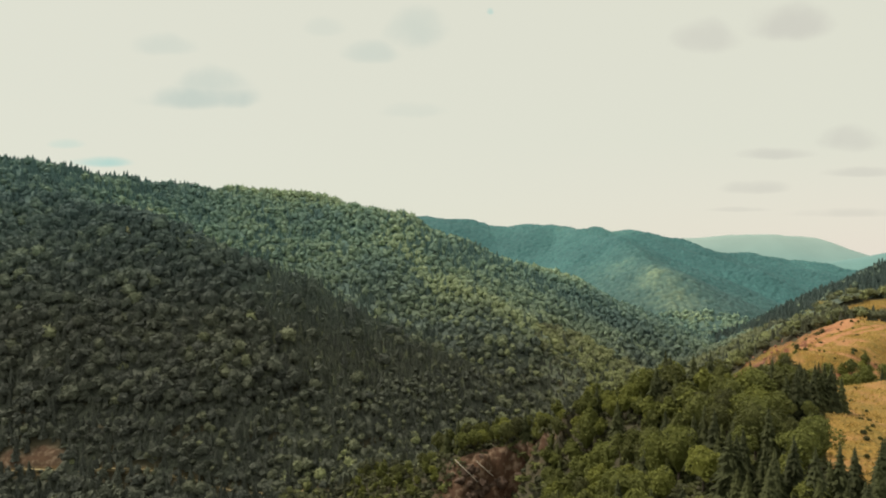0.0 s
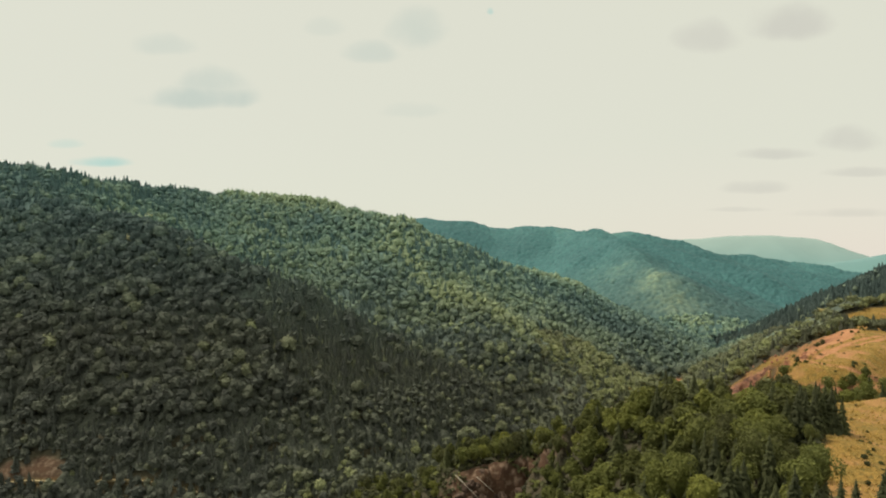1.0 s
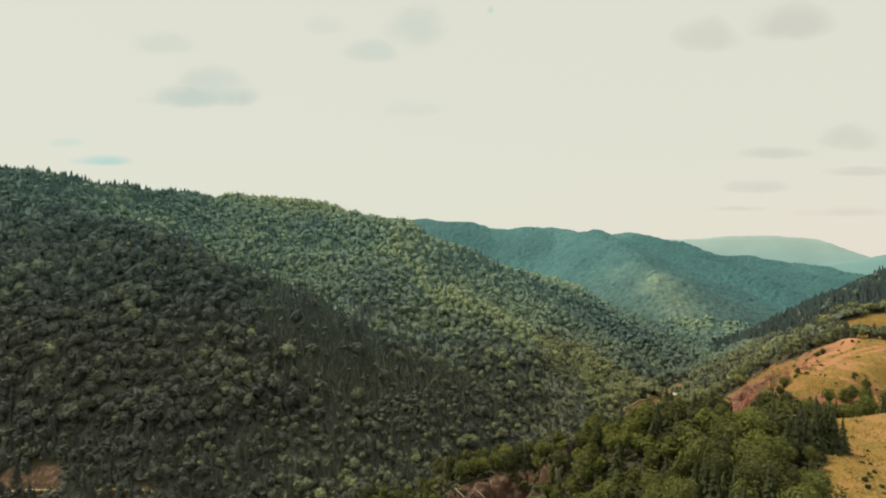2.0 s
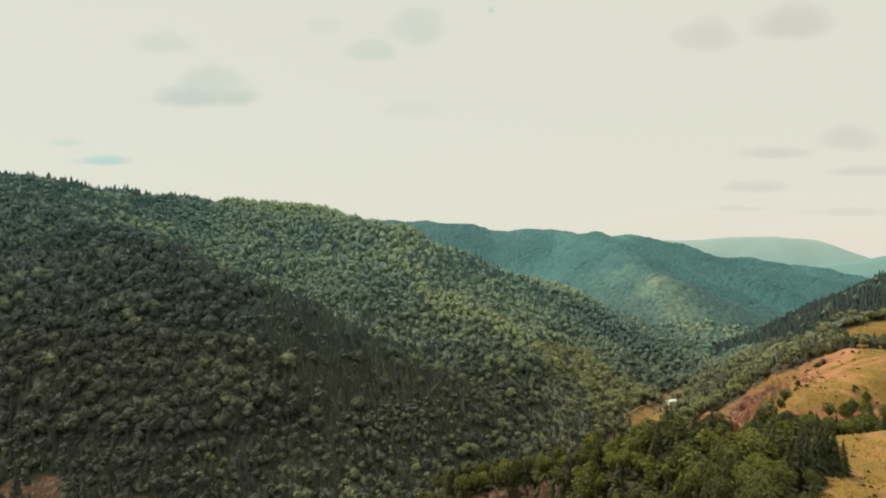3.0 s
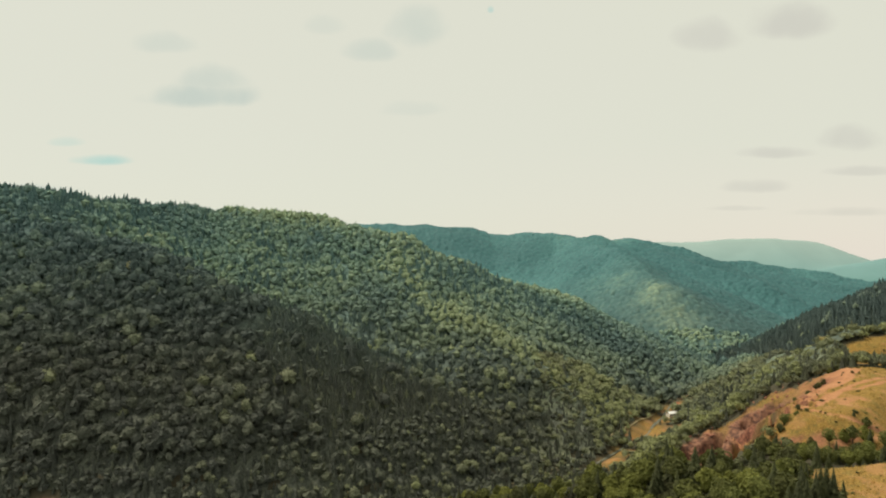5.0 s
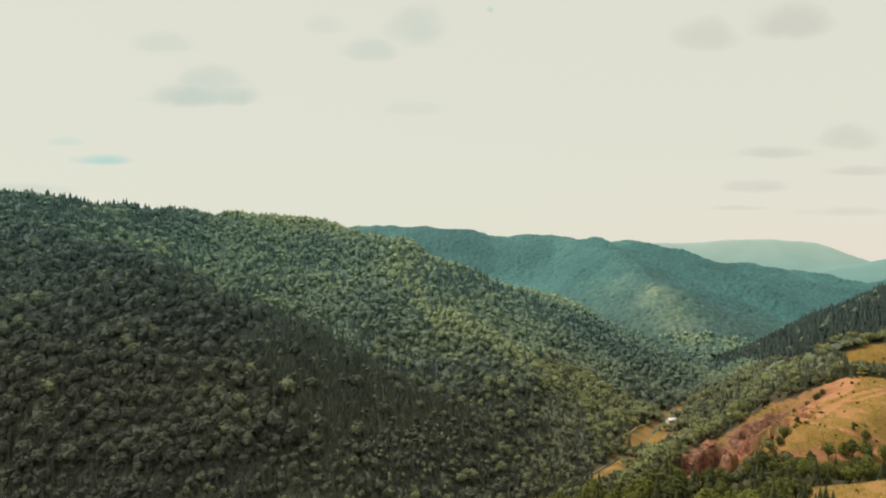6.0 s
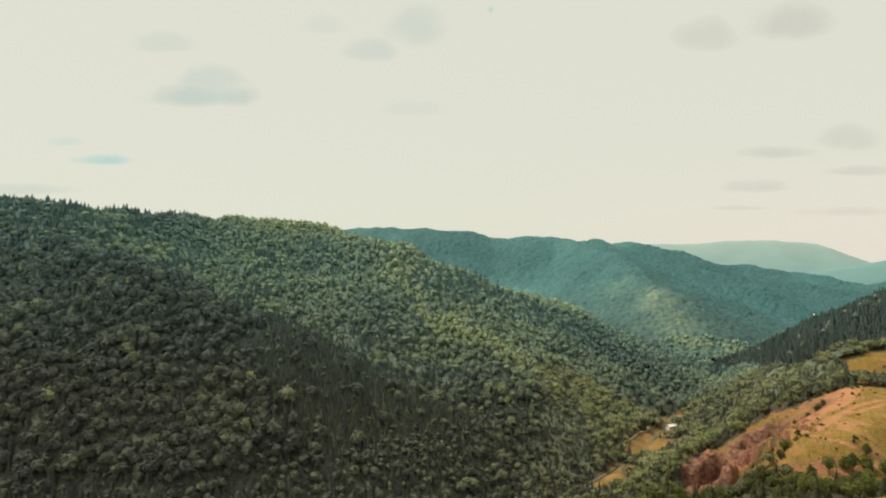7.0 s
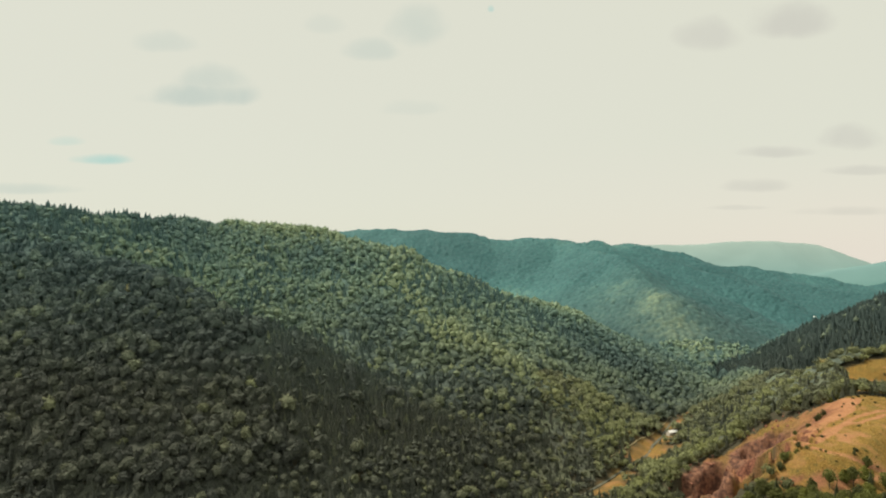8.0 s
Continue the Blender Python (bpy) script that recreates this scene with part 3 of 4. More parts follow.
def small_conifer(seed, tiers=3, sides=5):
    rng = np.random.default_rng(seed)
    pieces = []
    for k in range(tiers):
        z0, z1 = 1.5 + 10.5 * k / tiers, 1.5 + 10.5 * (k + 1.6) / tiers
        r = 3.0 * (1 - k / tiers) ** 0.9 + 0.25
        ang = np.arange(sides * 2) * math.pi / sides + k
        rad = r * np.where(np.arange(sides * 2) % 2, 0.62, 1.0) * rng.uniform(0.85, 1.2, sides * 2)
        v = np.concatenate([np.stack([np.cos(ang) * rad, np.sin(ang) * rad, z0 - rad * 0.12 + rng.uniform(-0.3, 0.3, sides * 2)], 1), [[0, 0, min(z1, 13.6)]]])
        i = np.arange(sides * 2)
        pieces.append((v, np.stack([i, (i + 1) % (sides * 2), np.full(sides * 2, sides * 2)], 1)))
    return join(pieces)


def stand(name, label, templates, which, pos, scale, wide, turn, tint, mat, cool=None, smooth=False):
    """Many trees that nobody could count, as one mesh."""
    vs, fs, ts, cs, n = [], [], [], [], 0
    cool = np.zeros(len(tint)) if cool is None else cool
    for i, (v, f) in enumerate(templates):
        sel = which == i
        c = int(sel.sum())
        if not c:
            continue
        ca, sa = np.cos(turn[sel])[:, None], np.sin(turn[sel])[:, None]
        s, w = scale[sel][:, None], wide[sel][:, None]
        e = 1 + 0.16 * np.sin(7 * turn[sel])[:, None]      # crowns are wider one way than the other
        x = (v[:, 0] * e * ca - v[:, 1] / e * sa) * s * w + pos[sel, 0:1]
        y = (v[:, 0] * e * sa + v[:, 1] / e * ca) * s * w + pos[sel, 1:2]
        z = v[:, 2] * s + pos[sel, 2:3]
        vs.append(np.stack([x, y, z], 2).reshape(-1, 3))
        fs.append((f[None] + (np.arange(c) * len(v))[:, None, None] + n).reshape(-1, 3))
        ts.append(np.repeat(tint[sel], len(v)))
        cs.append(np.repeat(cool[sel], len(v)))
        n += c * len(v)
    ob = new(name, mesh_of(name, np.concatenate(vs), np.concatenate(fs), mat, smooth, tint=np.concatenate(ts), cool=np.concatenate(cs)))
    return tagged(ob, label, "trees", kind="stuff")


# ---------- ground ----------
def spaced(stops):
    """Grid lines with the given steps between stops."""
    out = []
    for (a, step), (b, _) in zip(stops, stops[1:]):
        out.append(np.linspace(a, b, max(1, round((b - a) / step)), endpoint=False))
    return np.concatenate(out + [[stops[-1][0]]])


def build_ground():
    gx = spaced([(-4400, 300), (-1500, 60), (-640, 9), (-60, 4), (0, 2.0), (50, 4), (125, 1.5), (280, 5), (360, 8), (640, 14), (1300, 30), (2900, 90), (4400, 1)])
    gy = spaced([(-2500, 180), (-300, 30), (60, 6), (140, 3), (230, 2), (270, 3), (292, 1.6), (415, 5), (640, 9), (960, 16), (2100, 34), (3700, 60), (4400, 1)])
    X, Y = np.meshgrid(gx, gy)
    Z = land(X, Y)
    grass, soil, rock = masks(X, Y)
    rag = fbm(X, Y, 6, 77, 3)
    slope_x, slope_y = np.gradient(Z, gy, gx)
    steep = np.clip(np.hypot(slope_x, slope_y) - 0.6, 0, 1)
    Z = Z + grass * 0.4 * fbm(X, Y, 7, 87, 2) + soil * (rag * 0.6 + (0.4 + 1.5 * steep) * fbm(X, Y, 3.6, 79, 3)) + rock * (rag * 1.6 + 1.3 * np.abs(fbm(X, Y, 5, 83, 3)))
    nx, ny = len(gx), len(gy)
    i = (np.arange(ny - 1)[:, None] * nx + np.arange(nx - 1)[None]).ravel()
    faces = np.stack([i, i + 1, i + nx + 1, i + nx], 1)
    # how thick the painted haze is, and how much it covers, by distance
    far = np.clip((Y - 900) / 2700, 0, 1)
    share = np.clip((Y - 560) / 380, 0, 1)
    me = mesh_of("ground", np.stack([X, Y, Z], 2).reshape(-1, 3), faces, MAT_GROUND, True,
                 grass=grass.ravel(), soil=soil.ravel(), rock=rock.ravel(), far=far.ravel(), haze_share=share.ravel(), rubble=rubble_of(X, Y).ravel())
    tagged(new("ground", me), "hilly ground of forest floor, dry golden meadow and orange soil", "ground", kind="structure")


build_ground()


def ribbon(name, pts, width, lift, mat, label, step=4.0, wander=0.0):
    """A strip of road or water that follows the ground."""
    line = []
    for p, q in zip(pts, pts[1:]):
        n = max(1, round(math.hypot(q[0] - p[0], q[1] - p[1]) / step))
        line += [(p[0] + (q[0] - p[0]) * k / n, p[1] + (q[1] - p[1]) * k / n) for k in range(n)]
    line = np.array(line + [pts[-1]])
    line[1:-1] += np.stack([fbm(line[1:-1, 0], line[1:-1, 1], 34, 31, 2), fbm(line[1:-1, 0], line[1:-1, 1], 34, 37, 2)], 1) * 5.0 * wander
    for _ in range(6):
        line[1:-1] = (line[:-2] + 2 * line[1:-1] + line[2:]) / 4
    d = np.gradient(line, axis=0)
    d /= np.linalg.norm(d, axis=1)[:, None]
    s = np.stack([-d[:, 1], d[:, 0]], 1)
    w = width / 2 * (1 + 0.25 * fbm(line[:, 0], line[:, 1], 15, 5, 2))[:, None]
    L_, R_ = line + s * w, line - s * w
    z = np.maximum(np.maximum(land(L_[:, 0], L_[:, 1]), land(R_[:, 0], R_[:, 1])), land(line[:, 0], line[:, 1])) + lift
    z[1:-1] = np.maximum(z[1:-1], (z[:-2] + z[2:]) / 2)
    v = np.concatenate([np.c_[L_, z], np.c_[R_, z], np.c_[L_, z - 1.2], np.c_[R_, z - 1.2]])
    n = len(line)
    i = np.arange(n - 1)
    f = np.concatenate([np.stack([n + i, n + i + 1, i + 1, i], 1), np.stack([i, i + 1, 2 * n + i + 1, 2 * n + i], 1), np.stack([n + i + 1, n + i, 3 * n + i, 3 * n + i + 1], 1)])
    return tagged(new(name, mesh_of(name, v, f, mat, False)), label, name.split("_")[-1], kind="structure")


ribbon("water", RIVER[1:10], 2.4, 0.15, MAT_WATER, "shallow grey-green river winding along the valley floor", wander=0.5)
ribbon("road", LEFT_ROAD, 1.7, 0.12, MAT_GRAVEL, "pale gravel road at the foot of the wooded slope")
ribbon("road", VALLEY_ROAD, 1.6, 0.12, MAT_GRAVEL, "pale gravel road along the valley floor", wander=1.0)

# ---------- woods ----------
def scatter(rng, x0, x1, y0, y1, step):
    """A jittered grid of places, at most one in each cell."""
    gx, gy = np.meshgrid(np.arange(x0, x1, step), np.arange(y0, y1, step))
    x = gx.ravel() + rng.uniform(-0.38, 0.38, gx.size) * step + (np.round(gy.ravel() / step) % 2) * step / 2
    y = gy.ravel() + rng.uniform(-0.38, 0.38, gx.size) * step
    return x, y


def open_land(x, y, margin=0.35):
    """Where no wood grows."""
    grass, soil, rock = masks(x, y)
    bare = (grass > margin) | (soil > margin) | ((rock > 0.5) & (x < -150))
    for line, w in ((RIVER, 2.4), (VALLEY_ROAD, 0.8), (LEFT_ROAD, 1.0)):
        bare |= near_line(x, y, line)[0] < w
    return bare


STAND = [(22, 92), (76, 92), (78, 108), (76, 118), (95, 147), (107, 165), (117, 180), (128, 205), (118, 222), (128, 236), (104, 258), (74, 256), (52, 276), (20, 292), (-2, 290), (-4, 268), (6, 260), (24, 261), (44, 250), (46, 222), (36, 190), (30, 160)]
HOLLOW = [(128, 236), (150, 236), (185, 246), (225, 258), (235, 274), (200, 281), (184, 286), (160, 290), (146, 284), (134, 265)]
PINE_ZONE = [(-152, 470), (-142, 514), (-100, 532), (-50, 524), (5, 518), (38, 506), (24, 460), (-20, 425), (-80, 418), (-125, 430)]

SUNLIT_RIB = [(-60, 735), (-20, 680), (15, 640), (71, 612), (100, 600), (137, 580), (165, 565)]      # rib of the slope whose sunlight is put into the leaf tint

BROAD_FAR = [lobed_crown(s, 1, 6, 60, 1.05) for s in range(6)]
BROAD_OLD = [lobed_crown(s + 40, 2, 13, 190, 0.95) for s in range(8)]
CONIFER_FAR = [small_conifer(s + 20, 4, 5) for s in range(3)]
BROAD_MID = [broad_crown(s + 70, 11.5, 4.8, 9, 22, 1.0, 1, 1) for s in range(4)]


def middle_woods():
    rng = np.random.default_rng(11)
    x, y = scatter(rng, -640, 770, 190, 1000, 5.2)
    keep = (x > -0.80 * y - 40) & (x < 0.80 * y + 30) & ~open_land(x, y) & ~inside(x, y, STAND) & ~inside(x, y, HOLLOW) & ~inside(x, y, QUARRY)
    keep &= (y > 285) | (x < 0.16 * y)
    keep &= ~((x > -45) & (x < 52) & (y < 292)) & ~((x > 0.415 * y) & (x < 0.53 * y) & (y > 298) & (y < 388))
    # the hidden back of the main crest stays thin
    keep &= ~((y > near_back(x)) & (rng.uniform(0, 1, x.size) > 0.15))
    keep &= ~(inside(x, y, PINE_ZONE) & (rng.uniform(0, 1, x.size) < 0.88))
    x, y = x[keep], y[keep]
    # a dense plantation of spruce on the spur, and young growth at its foot
    x3, y3 = scatter(rng, -240, 80, 410, 615, 2.9)
    k3 = inside(x3, y3, PINE_ZONE)
    x2, y2 = scatter(rng, -420, 110, 300, 460, 4.4)
    z2 = land(x2, y2)
    k2 = (z2 < 30) & (x2 > -0.8 * y2 - 20) & ~open_land(x2, y2) & ~inside(x2, y2, STAND) & ~inside(x2, y2, PINE_ZONE) & ~((x2 > -45) & (y2 < 310))
    young = np.r_[np.zeros(x.size, bool), np.ones(int(k2.sum()), bool), np.zeros(int(k3.sum()), bool)]
    plantation = np.r_[np.zeros(x.size + int(k2.sum()), bool), np.ones(int(k3.sum()), bool)]
    x, y = np.r_[x, x2[k2], x3[k3]], np.r_[y, y2[k2], y3[k3]]
    z = land(x, y) - 0.4
    n = x.size
    # where spruce grows among the beech
    zone = fbm(x, y, 130, 61, 3)
    pine = np.where(plantation, 0.93, np.clip(np.where(y < 600, 0.16, 0.22) + 0.5 * zone, 0.03, 0.9))
    right = near_line(x, y, [p[:2] for p in CRESTS["right_ridge"][2]])[0] < 140
    pine = np.where(right & (x > 420), 0.97, pine)
    foot = (z < 26) & (x < 130)
    pine = np.where(foot, 0.5, pine)
    pine = np.where((x < -150) & ~plantation & ~foot, pine * 0.8, pine)
    skyline = near_line(x, y, [p[:2] for p in CRESTS["main_west"][2]] + [p[:2] for p in CRESTS["main"][2]])[0] < 75
    pine = np.where(skyline, 0.08, pine)
    gully = near_line(x, y, [(-120, 620), (-40, 565), (30, 530), (80, 505)])[0] < 30
    pine = np.where(gully & ~plantation, 0.6, pine)
    is_pine = rng.uniform(0, 1, n) < pine
    # leaf colour: ribs and brow lightened as by sun, a few dry or golden crowns
    spine = np.exp(-(near_line(x, y, SUNLIT_RIB)[0] / 25) ** 2) + 0.35 * np.exp(-(near_line(x, y, SUNLIT_RIB[2:])[0] / 55) ** 2)
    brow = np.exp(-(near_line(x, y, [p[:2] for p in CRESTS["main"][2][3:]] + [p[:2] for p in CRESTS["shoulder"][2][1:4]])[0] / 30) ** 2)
    kind = rng.uniform(0, 1, n)
    tint = 0.33 + np.where(y < 600, 0.12, 0.05) * rng.normal(0, 1, n) + np.where(kind < 0.14, np.where(y < 600, 0.19, 0.05), 0) - np.where(kind > 0.88, 0.10, 0)
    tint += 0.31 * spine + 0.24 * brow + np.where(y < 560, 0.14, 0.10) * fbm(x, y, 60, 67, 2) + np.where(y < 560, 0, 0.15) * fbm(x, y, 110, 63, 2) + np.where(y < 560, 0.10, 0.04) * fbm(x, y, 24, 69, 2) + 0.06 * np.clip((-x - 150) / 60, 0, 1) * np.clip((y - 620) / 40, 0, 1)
    # more sunlight painted on the upper slope
    tint += np.where((x > -160) & (x < 210) & (y > 560) & (y < 880), 0.08, 0) + 0.12 * np.clip((y - 600) / 60, 0, 1) * np.clip((x + 420) / 150, 0, 1)
    # shade of the front slope put into darker tints
    tint -= (0.10 + 0.05 * np.clip((-x - 180) / 80, 0, 1)) * np.clip((-x - 60) / 120, 0, 1) * (y < 580)
    tint -= np.where((x < -100) & (z < 110) & (y < 480), 0.06, 0)
    tint += np.where((x > 0.16 * y) & (y < 640), np.clip((x - 100) / 300, 0, 0.2), 0)
    tint = np.where(is_pine, tint * 0.5 - 0.03 - 0.12 * (right & (x > 420)), tint)
    scale = np.clip(rng.normal(0.84, np.where(y < 600, 0.2, 0.25), n), 0.4, 1.25) * np.where(foot, 0.78, 1) * np.where(is_pine, 1.05, 1)
    wide = rng.uniform(0.9, 1.22, n)
    scale = np.where(skyline, scale * np.where(is_pine, 0.52, 0.74), scale * np.where(y > 600, 1.08, 1))
    scale = np.where(young, rng.uniform(0.32, 0.62, n), scale)
    scale = np.where(plantation, rng.uniform(0.42, 0.72, n), scale)
    wide = np.where(plantation, rng.uniform(1.1, 1.5, n), wide)
    tint = np.where(right & (x > 420) & is_pine, 0.05 + 0.04 * rng.normal(0, 1, n), tint)
    tint = np.where(plantation, 0.22 + 0.10 * rng.normal(0, 1, n) + np.where(kind < 0.05, 0.22, 0), tint)
    tint = np.where(gully & (y > 480), tint + 0.06, tint)
    tint = np.where(young, tint - 0.02 + 0.10 * rng.normal(0, 1, n) + 0.04, tint)
    tint = np.clip(np.where((kind > 0.5) & (kind < 0.501) & ~is_pine, 0.9, np.clip(tint, 0.02, 0.8)), 0.02, 1)
    # the big old crowns of the steep front slope
    old = (y < 570) & ~plantation & ~young
    scale = np.where(old & ~foot & (x < 0), scale * 1.12, scale)
    turn = rng.uniform(0, 6.28, n)
    pos = np.stack([x, y, z], 1)
    near = ((x > 0.16 * y) & (y < 640)) | ((y < 345) & (x > -90))
    west, east = x < 0.17 * y, x >= 0.17 * y
    # haze painted into the leaves, thicker farther off and higher up
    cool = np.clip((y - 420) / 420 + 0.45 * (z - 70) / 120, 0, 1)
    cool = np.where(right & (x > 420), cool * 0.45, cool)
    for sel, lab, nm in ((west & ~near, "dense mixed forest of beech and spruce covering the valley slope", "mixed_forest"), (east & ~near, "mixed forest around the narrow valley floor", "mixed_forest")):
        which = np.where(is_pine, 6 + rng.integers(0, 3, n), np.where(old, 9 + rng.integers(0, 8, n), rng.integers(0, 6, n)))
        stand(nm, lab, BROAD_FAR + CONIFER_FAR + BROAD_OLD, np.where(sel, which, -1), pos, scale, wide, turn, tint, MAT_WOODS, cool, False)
    which = np.where(is_pine, 4 + rng.integers(0, 3, n), rng.integers(0, 4, n))
    # painted haze: leaves grey towards the woodland colours with distance
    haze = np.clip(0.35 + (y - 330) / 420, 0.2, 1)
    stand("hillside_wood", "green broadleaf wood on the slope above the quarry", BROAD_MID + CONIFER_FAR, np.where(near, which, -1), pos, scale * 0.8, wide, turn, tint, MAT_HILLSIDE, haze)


def near_back(x):
    """The line behind the main crest past which its far flank falls away."""
    return np.interp(x, [-700, -455, -392, -182, -66, 95, 268, 360, 420], [700, 690, 880, 900, 880, 905, 935, 1100, 1100])


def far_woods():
    def tint(x, y, z):
        # sunlit patch on the knoll, painted as a lighter tint
        knoll = np.exp(-(near_line(x, y, [(390, 1120), (408, 1150)])[0] / 26) ** 2)
        fields = np.exp(-np.hypot((x - 396) / 30, (y - 1400) / 26) ** 2) + 0.8 * np.exp(-np.hypot((x - 392) / 45, (y - 1290) / 24) ** 2)
        return 0.08 + 0.36 * fbm(x, y, 190, 71, 4) + 0.30 * knoll + 0.22 * np.clip(fields, 0, 1)

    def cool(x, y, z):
        # share of the thicker haze colour, growing with distance
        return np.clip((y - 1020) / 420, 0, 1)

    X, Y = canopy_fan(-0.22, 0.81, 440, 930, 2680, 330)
    leaf_roof("far_woods", "wooded hills and knoll across the valley bend, haze put into their blue-green colour", X, Y, 8.5, 4.0, 5.5, MAT_FAR, tint, cool, lambda x, y, z: y < 940, 0.5, True)


def undergrowth():
    """Low bushes between the near trees and on the steep slope under the nose."""
    rng = np.random.default_rng(21)
    x, y = scatter(rng, -70, 140, 85, 330, 2.7)
    keep = (inside(x, y, STAND) | ((x > -48) & (x < 0.24 * y) & (y < 305))) & ~open_land(x, y)
    keep &= (np.hypot(x - 22, (y - 245) * 1.0) > rng.uniform(11, 19, x.size)) & (x > -48)
    x, y = x[keep], y[keep]
    n = x.size
    shapes = []
    for seed in range(4):
        r2 = np.random.default_rng(seed + 300)
        d = r2.normal(0, 1, (24, 3))
        d /= np.linalg.norm(d, axis=1)[:, None]
        d[:, 2] = np.abs(d[:, 2])
        shapes.append(tufts(r2, d * (1.7, 1.7, 1.5) * r2.uniform(0.6, 1.1, (24, 1)), d, 0.75))
    stand("undergrowth", "low olive-green bushes between the trees", shapes, rng.integers(0, 4, n), np.stack([x, y, land(x, y) - 0.1], 1), rng.uniform(0.6, 1.5, n), rng.uniform(0.8, 1.3, n),
          rng.uniform(0, 6.28, n), np.clip(0.22 + 0.16 * rng.normal(0, 1, n), 0.02, 0.8), MAT_UNDER)
    X, Y = canopy_grid(-620, 760, 320, 1010, 5.5)
    full = np.where(inside(X, Y, PINE_ZONE) | (land(X, Y) < 32), 0.3, np.where(Y > 600, 0.85, 1.0))
    # bushes take the same painted haze as the trees above them
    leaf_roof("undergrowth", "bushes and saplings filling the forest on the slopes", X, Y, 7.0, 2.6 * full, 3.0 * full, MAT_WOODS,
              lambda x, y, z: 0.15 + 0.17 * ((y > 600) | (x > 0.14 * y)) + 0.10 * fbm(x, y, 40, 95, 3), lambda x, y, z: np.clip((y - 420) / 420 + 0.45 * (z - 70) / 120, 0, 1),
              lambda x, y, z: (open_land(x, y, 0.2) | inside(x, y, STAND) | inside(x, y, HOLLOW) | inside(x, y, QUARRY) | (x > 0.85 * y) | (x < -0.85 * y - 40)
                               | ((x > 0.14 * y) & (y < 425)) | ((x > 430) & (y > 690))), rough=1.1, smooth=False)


MAT_UNDER = leaf_material("bush_leaves", LEAF)
middle_woods()
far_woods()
undergrowth()


# ---------- trees that stand near ----------
def tree(kind, seed, tall, wide, tint, spread, label, dense=1.0):
    """A tree as a thing: a trunk with limbs and a crown."""
    root = new(kind)
    if kind == "spruce_tree":
        tv, tf = conifer_trunk(tall, wide)
        cv, cf = conifer_crown(seed, tall, wide, 34 if dense == 1 else 26, 18 if dense == 1 else 14)
        mat = MAT_NEEDLE
    else:
        tv, tf = broad_trunk(seed, tall, wide)
        cv, cf = broad_crown(seed, tall, wide, 13, round(150 * dense), 0.31 / dense ** 0.6, 2, 1)
        mat = MAT_LEAF
    part("trunk", mesh_of("trunk", tv, tf, MAT_BARK, True), root)
    part("crown", mesh_of("crown", cv, cf, mat, False, tint=tint, spread=spread), root)
    return tagged(root, label, "tree", "trees of the wood")


BROADS = [("beech_tree", 101, 13.5, 4.3, 0.25, 0.36, "tall beech with a dense rounded dark-green crown in the wood"),
          ("beech_tree", 102, 12.0, 4.1, 0.33, 0.38, "beech with a domed olive-green crown in the wood"),
          ("beech_tree", 103, 14.5, 3.9, 0.24, 0.30, "high narrow beech with a dark green crown"),
          ("maple_tree", 104, 10.5, 3.9, 0.40, 0.32, "maple with a yellow-green rounded crown at the wood's edge"),
          ("birch_tree", 105, 12.0, 3.1, 0.36, 0.36, "slim birch with a light green airy crown"),
          ("maple_tree", 106, 10.0, 4.2, 0.74, 0.12, "maple with an autumn-yellow domed crown")]
SPRUCES = [("spruce_tree", 111, 15.5, 3.8, 0.12, 0.20, "tall dark green spruce with drooping boughs"),
           ("spruce_tree", 112, 13.0, 3.1, 0.18, 0.24, "dark green pointed spruce in the wood"),
           ("spruce_tree", 113, 9.0, 2.6, 0.22, 0.26, "young olive-green spruce at the wood's edge")]


